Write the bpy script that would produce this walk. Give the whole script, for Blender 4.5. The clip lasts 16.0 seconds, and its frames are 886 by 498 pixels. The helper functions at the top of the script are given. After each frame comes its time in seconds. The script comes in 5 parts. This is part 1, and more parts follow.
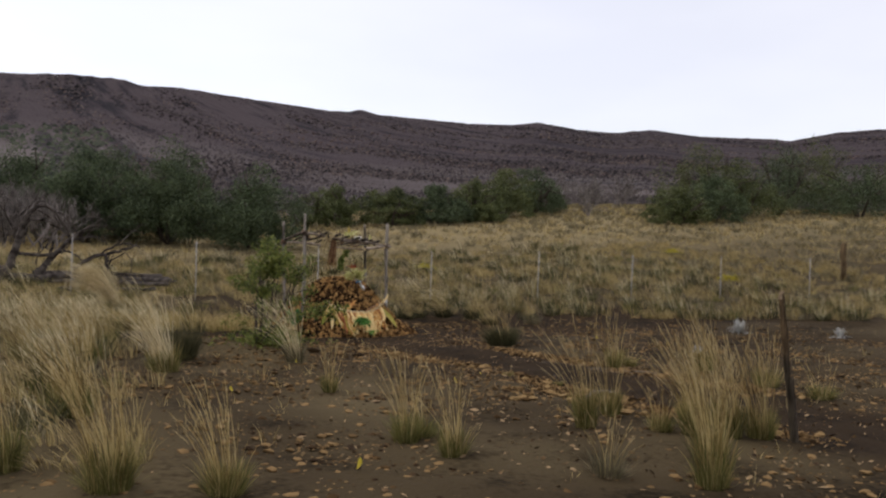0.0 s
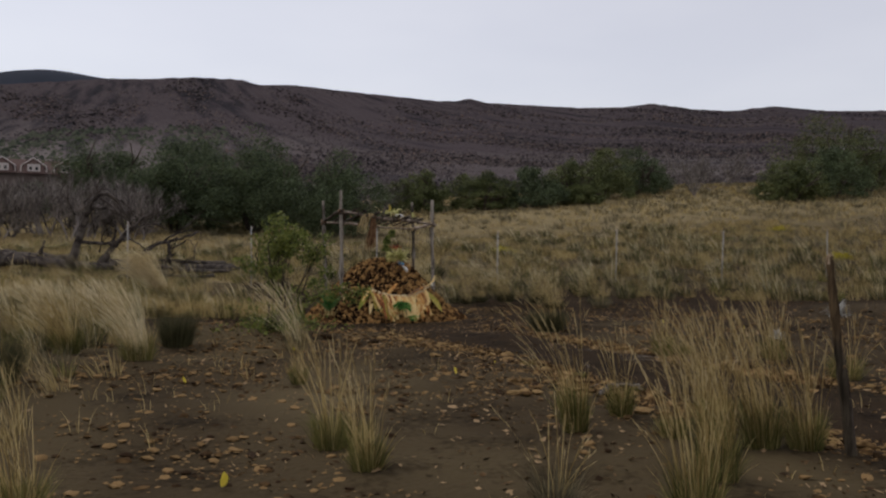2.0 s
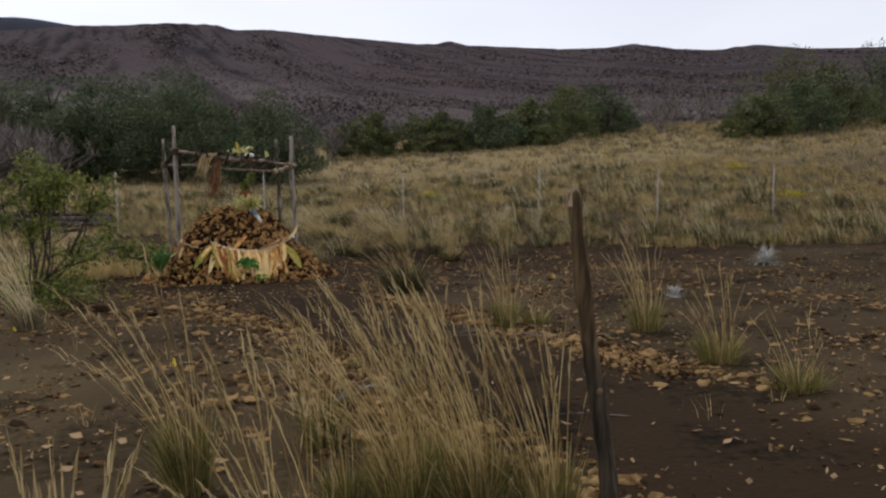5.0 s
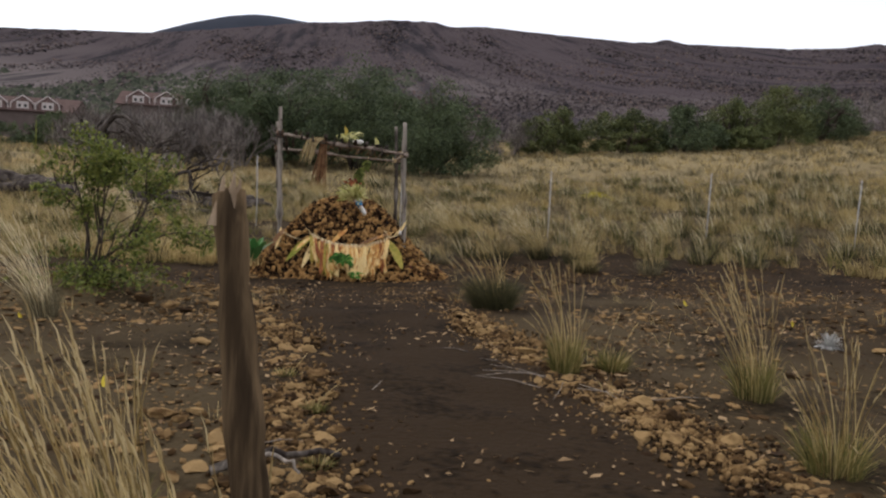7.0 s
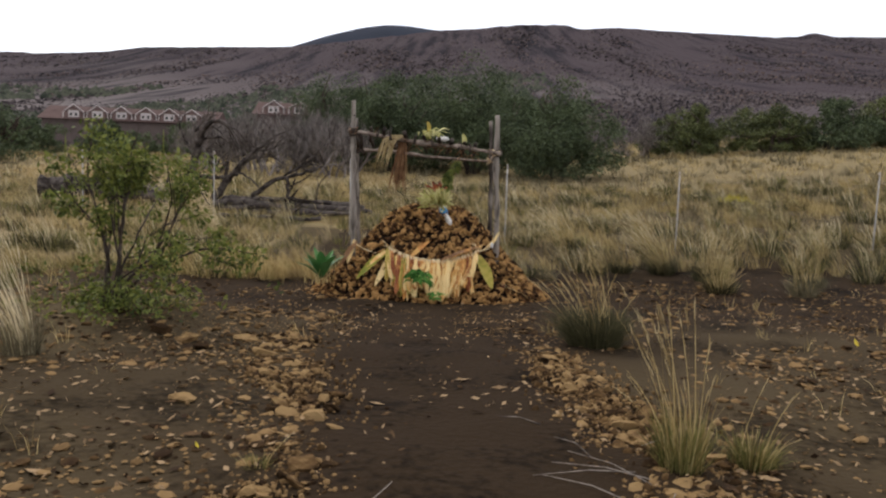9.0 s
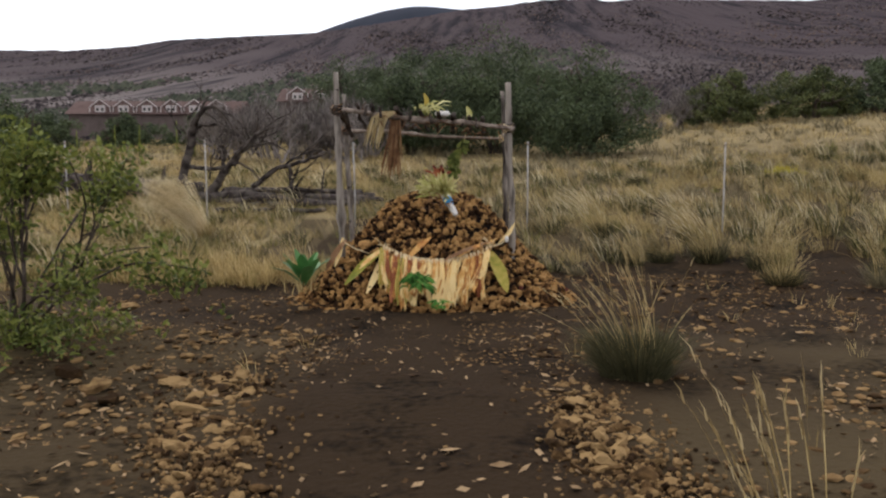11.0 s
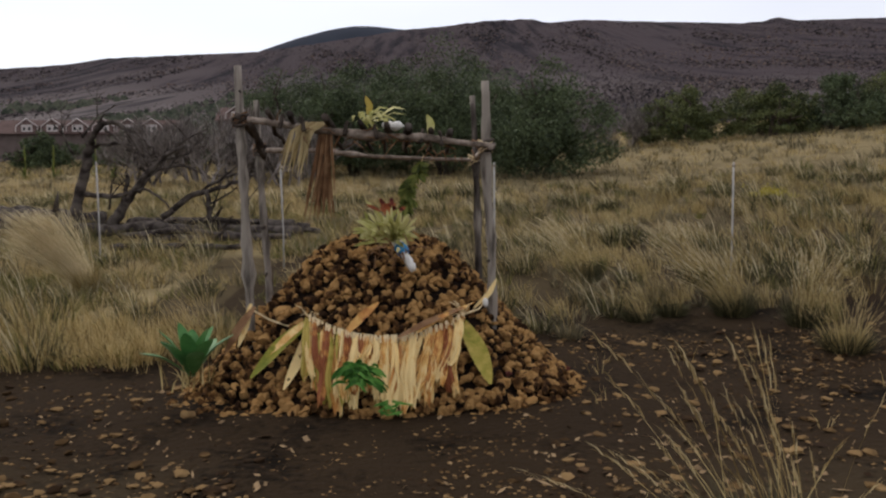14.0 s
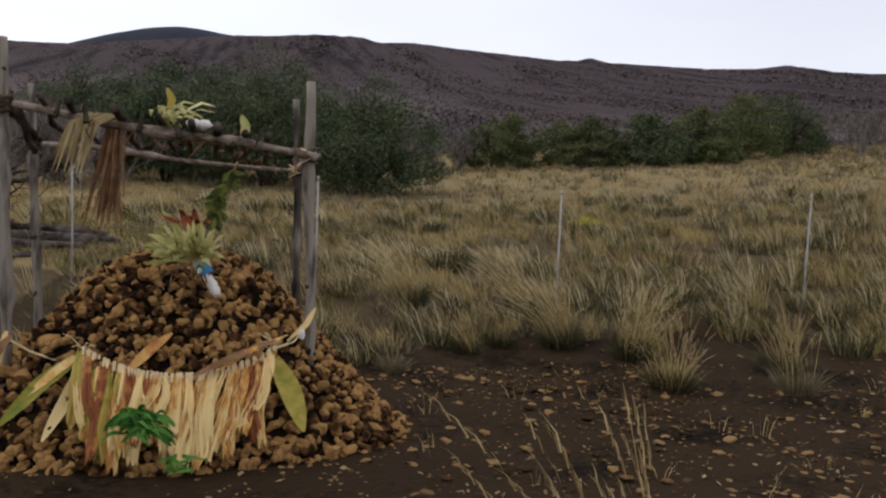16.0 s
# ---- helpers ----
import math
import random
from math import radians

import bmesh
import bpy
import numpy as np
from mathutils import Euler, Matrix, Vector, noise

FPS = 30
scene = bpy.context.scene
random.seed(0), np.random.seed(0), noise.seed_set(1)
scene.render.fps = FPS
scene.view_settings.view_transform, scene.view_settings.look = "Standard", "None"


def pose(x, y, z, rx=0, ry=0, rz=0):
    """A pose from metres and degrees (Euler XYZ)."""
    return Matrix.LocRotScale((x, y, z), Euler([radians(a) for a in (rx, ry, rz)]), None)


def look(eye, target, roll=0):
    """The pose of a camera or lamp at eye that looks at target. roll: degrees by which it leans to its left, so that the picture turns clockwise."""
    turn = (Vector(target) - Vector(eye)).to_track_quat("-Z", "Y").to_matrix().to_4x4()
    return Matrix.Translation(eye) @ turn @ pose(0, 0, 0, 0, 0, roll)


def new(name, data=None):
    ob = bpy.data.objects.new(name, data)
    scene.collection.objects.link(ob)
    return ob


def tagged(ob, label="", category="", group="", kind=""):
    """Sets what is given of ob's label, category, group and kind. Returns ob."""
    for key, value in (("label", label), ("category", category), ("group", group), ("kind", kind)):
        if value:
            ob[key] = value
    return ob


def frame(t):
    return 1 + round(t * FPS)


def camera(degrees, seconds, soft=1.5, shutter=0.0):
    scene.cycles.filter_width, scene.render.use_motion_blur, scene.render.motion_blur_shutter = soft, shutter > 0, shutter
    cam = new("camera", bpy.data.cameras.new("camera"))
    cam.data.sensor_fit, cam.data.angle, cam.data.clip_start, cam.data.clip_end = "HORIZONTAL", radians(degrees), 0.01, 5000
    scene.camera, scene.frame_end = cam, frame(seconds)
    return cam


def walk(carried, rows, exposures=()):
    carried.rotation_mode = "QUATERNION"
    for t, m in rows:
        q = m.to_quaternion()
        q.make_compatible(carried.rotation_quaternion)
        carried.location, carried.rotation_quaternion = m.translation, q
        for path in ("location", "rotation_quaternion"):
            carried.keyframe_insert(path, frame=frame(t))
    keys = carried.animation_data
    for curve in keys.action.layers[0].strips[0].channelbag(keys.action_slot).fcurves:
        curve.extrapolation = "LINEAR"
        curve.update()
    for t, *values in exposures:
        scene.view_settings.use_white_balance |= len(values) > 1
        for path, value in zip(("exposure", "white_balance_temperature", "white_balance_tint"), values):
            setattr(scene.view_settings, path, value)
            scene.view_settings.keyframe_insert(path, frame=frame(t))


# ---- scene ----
cam = camera(58.1, 16.0, soft=2.3)
PATH = [
    (0, (-6.37, -15.472, 1.669), (-5.391, -13.728, 1.699), 2.1),
    (0.5, (-5.906, -15.22, 1.639), (-5.052, -13.414, 1.741), 1.8),
    (1, (-5.55, -15.161, 1.619), (-4.79, -13.315, 1.741), -1.2),
    (1.5, (-5.058, -15.03, 1.54), (-4.372, -13.153, 1.632), -0.1),
    (2, (-4.591, -14.769, 1.516), (-3.864, -12.906, 1.509), 1.0),
    (2.5, (-4.082, -14.472, 1.526), (-3.399, -12.594, 1.442), -0.8),
    (3, (-3.632, -14.31, 1.554), (-2.974, -12.422, 1.492), 1.1),
    (3.5, (-3.207, -14.015, 1.509), (-2.478, -12.154, 1.48), 0.1),
    (4, (-2.73, -13.721, 1.49), (-1.935, -11.889, 1.394), -0.1),
    (6.5, (-0.57, -12.476, 1.512), (-0.068, -10.546, 1.355), 0.9),
    (7, (-0.152, -12.094, 1.523), (0.135, -10.121, 1.362), 3.1),
    (7.5, (0.107, -11.76, 1.532), (0.3, -9.78, 1.327), 2.9),
    (8, (0.275, -11.289, 1.549), (0.44, -9.305, 1.362), 2.8),
    (8.5, (0.436, -10.802, 1.522), (0.462, -8.808, 1.369), 2.9),
    (9, (0.489, -10.297, 1.527), (0.453, -8.304, 1.363), 2.5),
    (9.2, (0.471, -10.072, 1.523), (0.455, -8.078, 1.374), 1.4),
    (11.3, (0.759, -8.378, 1.586), (0.592, -6.397, 1.37), -0.2),
    (11.5, (0.753, -8.199, 1.607), (0.535, -6.215, 1.479), 0.3),
    (12, (0.739, -7.784, 1.608), (0.527, -5.798, 1.517), 1.5),
    (12.5, (0.646, -7.35, 1.657), (0.512, -5.355, 1.606), 1.0),
    (13, (0.646, -6.907, 1.636), (0.542, -4.91, 1.598), 0.5),
    (13.5, (0.59, -6.46, 1.639), (0.52, -4.467, 1.489), 0.8),
    (14, (0.545, -6.049, 1.665), (0.566, -4.055, 1.499), -0.1),
    (14.5, (0.588, -5.744, 1.66), (0.54, -3.748, 1.546), 0.2),
    (15, (0.628, -5.567, 1.681), (0.545, -3.573, 1.552), 0.6),
    (15.5, (0.604, -5.442, 1.673), (0.687, -3.448, 1.54), 1.3),
    (16, (0.604, -5.353, 1.669), (1.064, -3.41, 1.556), 3.0),
]
walk(cam, [(t, look(eye, target, roll)) for t, eye, target, roll in PATH],
     [(0, 0.04), (0.5, -0.12), (1.0, -0.28), (1.5, -0.38), (2.0, -0.42), (2.5, -0.40), (3.0, -0.25), (3.5, -0.17), (4.5, -0.10), (6.5, 0.15), (7, 0.23), (9, 0.36), (11.5, 0.40), (12, 0.24), (12.5, 0.06), (14, -0.08), (15, -0.03), (16, -0.05)])

# ---- light and exposure ----
world = bpy.data.worlds.new("overcast_sky")
scene.world = world
world.use_nodes = True
wn, wl = world.node_tree.nodes, world.node_tree.links
wn.clear()
sky = wn.new("ShaderNodeTexSky")
sky.sky_type, sky.sun_disc = "NISHITA", False
sky.sun_elevation, sky.sun_rotation = radians(50), radians(-40)
sky_bg = wn.new("ShaderNodeBackground")
sky_bg.inputs["Strength"].default_value = 0.05
cloud_bg = wn.new("ShaderNodeBackground")
cloud_noise = wn.new("ShaderNodeTexNoise")
cloud_noise.inputs["Scale"].default_value, cloud_noise.inputs["Detail"].default_value = 2.2, 4
cloud_map = wn.new("ShaderNodeMapping")
cloud_map.inputs["Scale"].default_value = (1, 1, 3)
cloud_xyz = wn.new("ShaderNodeTexCoord")
cloud_ramp = wn.new("ShaderNodeValToRGB")
cloud_ramp.color_ramp.elements[0].position, cloud_ramp.color_ramp.elements[0].color = 0.3, (0.84, 0.81, 0.86, 1)
cloud_ramp.color_ramp.elements[1].position, cloud_ramp.color_ramp.elements[1].color = 0.7, (0.96, 0.92, 0.95, 1)
wl.new(cloud_xyz.outputs["Generated"], cloud_map.inputs["Vector"])
wl.new(cloud_map.outputs["Vector"], cloud_noise.inputs["Vector"])
wl.new(cloud_noise.outputs["Fac"], cloud_ramp.inputs["Fac"])
wl.new(cloud_ramp.outputs["Color"], cloud_bg.inputs["Color"])
wl.new(sky.outputs["Color"], sky_bg.inputs["Color"])
sky_mix = wn.new("ShaderNodeAddShader")
wout = wn.new("ShaderNodeOutputWorld")
wl.new(sky_bg.outputs[0], sky_mix.inputs[0])
wl.new(cloud_bg.outputs[0], sky_mix.inputs[1])
wl.new(sky_mix.outputs[0], wout.inputs["Surface"])
cloud_bg.inputs["Strength"].default_value = 0.85

sun_data = bpy.data.lights.new("sun", "SUN")
sun_data.energy, sun_data.angle, sun_data.color = 0.9, radians(25), (1.0, 0.93, 0.82)
sun = new("sun", sun_data)
sun.matrix_world = look((-20, 24, 37), (0, 0, 0))

# ---- tools ----
rng = np.random.default_rng(7)


def material(name, colors, scale=6.0, rough=0.9, bump=0.0, bump_scale=40.0, island=0.0, detail=6.0, per_object=0.0,
             stretch=(1, 1, 1), coarse=0.35, coarse_scale=0.7, subsurface=0.0, attribute="", second=(), world_space=False, lo=0.3, hi=0.7):
    """Colours mixed by noise at two sizes; optional change from piece to piece, fine relief, and a second set of colours where an attribute of the mesh is 1."""
    m = bpy.data.materials.new(name)
    m.use_nodes = True
    n, l = m.node_tree.nodes, m.node_tree.links
    bsdf = n["Principled BSDF"]
    bsdf.inputs["Roughness"].default_value = rough
    bsdf.inputs["Specular IOR Level"].default_value = 0.04 if rough > 0.82 else 0.16
    xyz = n.new("ShaderNodeNewGeometry") if world_space or not per_object else n.new("ShaderNodeTexCoord")
    vec = xyz.outputs["Position"] if world_space or not per_object else xyz.outputs["Object"]
    mapping = n.new("ShaderNodeMapping")
    mapping.inputs["Scale"].default_value = stretch
    l.new(vec, mapping.inputs["Vector"])

    def noise_at(s, d):
        t = n.new("ShaderNodeTexNoise")
        t.inputs["Scale"].default_value, t.inputs["Detail"].default_value = s, d
        l.new(mapping.outputs["Vector"], t.inputs["Vector"])
        return t.outputs["Fac"]

    fac = n.new("ShaderNodeMath")
    fac.operation = "MULTIPLY_ADD"
    fac.inputs[1].default_value = coarse
    sub = n.new("ShaderNodeMath")
    sub.operation = "MULTIPLY_ADD"
    sub.inputs[1].default_value, sub.inputs[2].default_value = 1.0 - coarse * 0.5, 0.0
    l.new(noise_at(scale, detail), sub.inputs[0])
    l.new(noise_at(coarse_scale, 3), fac.inputs[0])
    l.new(sub.outputs[0], fac.inputs[2])
    value = fac.outputs[0]
    for amount, kind in ((island, "island"), (per_object, "object")):
        if amount:
            src = n.new("ShaderNodeNewGeometry").outputs["Random Per Island"] if kind == "island" else n.new("ShaderNodeObjectInfo").outputs["Random"]
            mad = n.new("ShaderNodeMath")
            mad.operation = "MULTIPLY_ADD"
            mad.inputs[1].default_value = amount
            l.new(src, mad.inputs[0])
            shift = n.new("ShaderNodeMath")
            shift.operation = "SUBTRACT"
            shift.inputs[1].default_value = amount * 0.5
            l.new(value, mad.inputs[2])
            l.new(mad.outputs[0], shift.inputs[0])
            value = shift.outputs[0]

    def ramp(cols):
        r = n.new("ShaderNodeValToRGB")
        e = r.color_ramp.elements
        while len(e) < len(cols):
            e.new(0.5)
        for i, c in enumerate(cols):
            e[i].position = lo + (hi - lo) * i / max(1, len(cols) - 1)
            e[i].color = (*c, 1)
        l.new(value, r.inputs["Fac"])
        return r.outputs["Color"]

    color = ramp(colors)
    if attribute:
        a = n.new("ShaderNodeAttribute")
        a.attribute_name = attribute
        mix = n.new("ShaderNodeMix")
        mix.data_type = "RGBA"
        l.new(a.outputs["Fac"], mix.inputs["Factor"])
        l.new(color, mix.inputs["A"])
        l.new(ramp(second), mix.inputs["B"])
        color = mix.outputs["Result"]
    l.new(color, bsdf.inputs["Base Color"])
    if bump:
        b = n.new("ShaderNodeBump")
        b.inputs["Strength"].default_value, b.inputs["Distance"].default_value = bump, 0.5 / bump_scale
        l.new(noise_at(bump_scale, 5), b.inputs["Height"])
        l.new(b.outputs["Normal"], bsdf.inputs["Normal"])
    if subsurface:
        tr = n.new("ShaderNodeBsdfTranslucent")
        l.new(color, tr.inputs["Color"])
        ms = n.new("ShaderNodeMixShader")
        ms.inputs["Fac"].default_value = subsurface
        l.new(bsdf.outputs[0], ms.inputs[1])
        l.new(tr.outputs[0], ms.inputs[2])
        l.new(ms.outputs[0], n["Material Output"].inputs["Surface"])
    return m


def mesh_of(name, verts, tris, mat, smooth=False):
    """A mesh from arrays of points and triangles."""
    verts, tris = np.asarray(verts, float).reshape(-1, 3), np.asarray(tris, int).reshape(-1, 3)
    me = bpy.data.meshes.new(name)
    me.vertices.add(len(verts))
    me.vertices.foreach_set("co", verts.ravel())
    me.loops.add(tris.size)
    me.loops.foreach_set("vertex_index", tris.ravel())
    me.polygons.add(len(tris))
    me.polygons.foreach_set("loop_start", np.arange(0, tris.size, 3))
    me.polygons.foreach_set("loop_total", np.full(len(tris), 3))
    me.polygons.foreach_set("use_smooth", np.full(len(tris), smooth))
    me.materials.append(mat)
    me.update(calc_edges=True)
    me.validate()
    return me


def part(name, me, parent, label="", kind=""):
    ob = new(name, me)
    ob.parent = parent
    return tagged(ob, label, kind=kind)


def empty(name, x, y, z, label, category, group="", kind=""):
    ob = new(name)
    ob.location = (x, y, z)
    return tagged(ob, label, category, group, kind)


class Heap:
    """Collects points and triangles of many pieces of one mesh."""

    def __init__(self):
        self.v, self.f, self.n = [], [], 0

    def add(self, v, f):
        v = np.asarray(v, float).reshape(-1, 3)
        self.v.append(v)
        self.f.append(np.asarray(f, int).reshape(-1, 3) + self.n)
        self.n += len(v)

    def mesh(self, name, mat, smooth=False):
        return mesh_of(name, np.concatenate(self.v), np.concatenate(self.f), mat, smooth)


def tube(points, radii, sides=7, rough=0.0, r=rng):
    """A bent, tapered stick through points, closed at both ends."""
    p = np.asarray(points, float)
    radii = np.broadcast_to(np.asarray(radii, float), (len(p),))
    tang = np.gradient(p, axis=0)
    tang /= np.linalg.norm(tang, axis=1)[:, None] + 1e-9
    ref = np.array([0.31, 0.17, 0.93]) if abs(tang[0][2]) < 0.8 else np.array([0.93, 0.2, 0.1])
    verts, faces = [], []
    for i in range(len(p)):
        a = np.cross(tang[i], ref)
        a /= np.linalg.norm(a) + 1e-9
        b = np.cross(tang[i], a)
        ang = np.arange(sides) * 2 * np.pi / sides
        rad = radii[i] * (1 + rough * r.normal(size=sides))
        verts.append(p[i] + (np.cos(ang) * rad)[:, None] * a + (np.sin(ang) * rad)[:, None] * b)
    for i in range(len(p) - 1):
        for j in range(sides):
            a, b = i * sides + j, i * sides + (j + 1) % sides
            faces += [(a, b, b + sides), (a, b + sides, a + sides)]
    verts = np.concatenate(verts + [p[:1], p[-1:]])
    c0, c1, last = len(p) * sides, len(p) * sides + 1, (len(p) - 1) * sides
    for j in range(sides):
        faces += [(c0, (j + 1) % sides, j), (c1, last + j, last + (j + 1) % sides)]
    return verts, faces


def blades(base, height, lean, width, r=rng, bend=1.8, levels=2):
    """Grass: for each base point one curved, tapered blade. lean: sideways reach of the tip. levels: pairs of points below the tip."""
    base, height, lean = np.asarray(base, float), np.asarray(height, float), np.asarray(lean, float)
    n = len(base)
    width = np.broadcast_to(np.asarray(width, float), (n,))
    ang = r.uniform(0, np.pi, n)
    side = np.stack([np.cos(ang), np.sin(ang), np.zeros(n)], 1) * width[:, None] * 0.5
    up = np.stack([np.zeros(n), np.zeros(n), height], 1)
    over = np.concatenate([lean, np.zeros((n, 1))], 1)
    rows, quads = [], []
    for k in range(levels):
        t = k / levels * 1.1
        at = base + up * t + over * t ** bend
        rows += [at - side * (1 - 0.35 * t), at + side * (1 - 0.35 * t)]
        a = 2 * k
        quads += [[a, a + 1, a + 3], [a, a + 3, a + 2]] if k < levels - 1 else [[a, a + 1, a + 2]]
    rows.append(base + up * 0.97 + over)
    v = np.stack(rows, 1).reshape(-1, 3)
    f = (np.array(quads)[None] + (np.arange(n) * len(rows))[:, None, None]).reshape(-1, 3)
    return v, f


def rock_shape(r, level=1, squash=0.75, jag=0.22, cut=False):
    """Points and triangles of one rough stone of radius about 1."""
    bm = bmesh.new()
    bmesh.ops.create_icosphere(bm, subdivisions=level, radius=1.0)
    off = Vector(r.uniform(-50, 50, 3))
    v = np.array([list(p.co * (1 + jag * 2.2 * noise.noise(p.co * 1.1 + off) + jag * 0.8 * noise.noise(p.co * 2.7 + off) + (0.10 * noise.noise(p.co * 5.5 + off) if cut else 0))) for p in bm.verts])
    f = [[q.index for q in t.verts] for t in bm.faces]
    bm.free()
    for k in range(7 if cut else 0):
        # flat broken faces
        n = r.normal(0, 1, 3)
        n /= np.linalg.norm(n)
        over = np.clip(v @ n - r.uniform(0.42, 0.75), 0, None)
        v = v - over[:, None] * n
    v = v / np.linalg.norm(v, axis=1).mean() if cut else v
    v[:, 2] *= squash
    v[:, 0] *= r.uniform(0.85, 1.3)
    return v, np.array(f)


def spin(r):
    """A random turn."""
    return np.array(Euler(r.uniform(-3.1, 3.1, 3)).to_matrix())


# ---- shape of the land ----
RIDGE = [(-180, 1.0), (-100, 2.0), (-60, 4.5), (-33, 6.75), (-28, 7.05), (-24.5, 7.5), (-21.7, 8.08), (-17.3, 8.5), (-12.2, 8.92), (-8, 9.6), (-2, 10.6),
         (0.6, 10.82), (3.7, 11.18), (6.9, 11.24), (7.9, 10.95), (10.5, 11.1), (14.2, 10.83), (18, 10.57), (20.8, 10.34), (22.2, 10.38), (23.05, 10.58), (24, 10.28),
         (27.3, 10.12), (30.8, 9.92), (32.5, 9.9), (33.8, 9.9), (35.8, 10.1), (38.9, 9.6), (41.2, 9.43), (43.65, 9.65), (47, 9.15), (51.6, 8.9), (52.7, 8.73),
         (55.3, 9.2), (60, 9.4), (80, 7.0), (110, 2.0), (180, 1.0)]


def soft_plus(v, k):
    return k * np.log1p(np.exp(np.clip(v / k, -50, 50)))


def meadow(x, y):
    """Height of the ground near the shrine."""
    s = 0.06 + 0.025 / (1 + np.exp(-(x + 8) / 6))
    z = 0.05 + 0.12 / (1 + np.exp((y + 2.2) / 0.6)) + 0.17 * np.exp(-((x + 3.3) / 1.2) ** 2 - ((y + 2.5) / 1.2) ** 2)
    return z + s * soft_plus(y - 1.5, 1.0) + 0.085 * soft_plus(x - 4, 1.5) / (1 + np.exp(-(y + 6) / 5))


def land(x, y):
    """Height of the land everywhere: the meadow, then the mountain side up to the ridge."""
    x, y = np.asarray(x, float), np.asarray(y, float)
    dx, dy = x - 0.0, y + 8.0
    r = np.hypot(dx, dy) + 1e-6
    az = np.degrees(np.arctan2(dx, dy))
    top = np.interp(az, [a for a, e in RIDGE], [e for a, e in RIDGE])
    edge = 75.0
    k = np.minimum(1.0, edge / r)
    near = meadow(dx * k, dy * k - 8.0)
    e0 = np.degrees(np.arctan((near - 1.6) / np.minimum(r, edge)))
    u = np.clip(np.log(np.maximum(r, edge) / edge) / np.log(1500 / edge), 0, 1)
    el = e0 + (top - e0) * u ** 1.9
    far = 1.6 + r * np.tan(np.radians(el))
    past = 1.6 + 1500 * np.tan(np.radians(top)) - (r - 1500) * 0.25
    z = np.where(r < edge, near, np.where(r < 1500, far, past))
    return z


def ground_z(x, y):
    return float(land(x, y))

# ---- materials ----
M_SOIL = material("soil", [(0.0044, 0.0031, 0.0021), (0.0094, 0.0064, 0.0040), (0.031, 0.0202, 0.0112)], 16, 0.95, 1.0, 22, coarse=0.9, coarse_scale=1.3, lo=0.38, hi=0.70,
                  attribute="litter", second=[(0.060, 0.042, 0.021), (0.155, 0.112, 0.053), (0.29, 0.228, 0.118)])
# second colours: bluish distance haze put into the slope's colour, with change of scrub
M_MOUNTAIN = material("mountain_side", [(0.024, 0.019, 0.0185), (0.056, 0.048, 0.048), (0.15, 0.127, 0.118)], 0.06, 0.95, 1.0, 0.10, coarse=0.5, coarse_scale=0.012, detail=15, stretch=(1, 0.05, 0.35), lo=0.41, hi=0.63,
                      attribute="haze_tint", second=[(0.009, 0.0078, 0.0105), (0.0195, 0.0152, 0.0185), (0.054, 0.041, 0.043)])
M_SCRUB = material("slope_scrub", [(0.018, 0.016, 0.017), (0.040, 0.033, 0.033), (0.092, 0.075, 0.070)], 0.05, 0.95, island=0.7)
M_SCRUB_GREEN = material("slope_scrub_green", [(0.028, 0.034, 0.024), (0.050, 0.057, 0.040), (0.080, 0.084, 0.058)], 0.05, 0.95, island=0.5)
M_RUBBLE = material("slope_rubble", [(0.040, 0.028, 0.026), (0.072, 0.050, 0.045), (0.135, 0.098, 0.082)], 0.05, 0.95, island=0.6)
M_FAR_HILL = material("far_hill", [(0.022, 0.026, 0.036), (0.032, 0.037, 0.05)], 0.01, 0.95, coarse_scale=0.002)
M_ROCK = material("lava_rock", [(0.024, 0.0125, 0.0065), (0.122, 0.061, 0.0225), (0.35, 0.20, 0.074)], 18, 0.92, 1.0, 45, per_object=0.62, world_space=True, lo=0.34, hi=0.66)
M_ROCK_HEAP = material("lava_rock_heap", [(0.024, 0.0125, 0.0065), (0.122, 0.061, 0.0225), (0.35, 0.20, 0.074)], 18, 0.92, 1.0, 45, island=0.62, lo=0.34, hi=0.66)
M_STONE = material("tan_stone", [(0.030, 0.0175, 0.008), (0.108, 0.063, 0.026), (0.265, 0.172, 0.076)], 14, 0.92, 1.0, 38, per_object=0.7, world_space=True)
M_CHIPS = material("stone_chips", [(0.030, 0.0175, 0.009), (0.088, 0.052, 0.022), (0.23, 0.145, 0.064)], 6, 0.92, 0.5, 60, island=0.7)
M_FLAKE = material("leaf_flake", [(0.035, 0.021, 0.012), (0.12, 0.072, 0.035), (0.32, 0.22, 0.12)], 5, 0.85, island=0.8)
# near-black colour standing in for the shadowed gaps of the mound
M_GAP_SHADE = material("gap_shade", [(0.008, 0.0055, 0.004), (0.02, 0.013, 0.009)], 12, 0.95, 0.8, 30)
M_PALE_PLUME = material("pale_plume", [(0.36, 0.28, 0.14), (0.56, 0.46, 0.26), (0.74, 0.64, 0.42)], 3.0, 0.8, island=0.5, subsurface=0.3)
M_STRAW = material("straw_grass", [(0.10, 0.074, 0.030), (0.27, 0.20, 0.082), (0.50, 0.39, 0.18)], 2.0, 0.7, island=0.5, coarse=0.5, coarse_scale=0.5, subsurface=0.25)
M_GOLD = material("golden_grass", [(0.15, 0.104, 0.036), (0.35, 0.25, 0.095), (0.60, 0.465, 0.215)], 4.0, 0.65, island=0.6, subsurface=0.25)
M_GREEN_GRASS = material("green_grass", [(0.045, 0.047, 0.012), (0.11, 0.108, 0.030), (0.22, 0.20, 0.065)], 4.0, 0.7, island=0.6, subsurface=0.2)
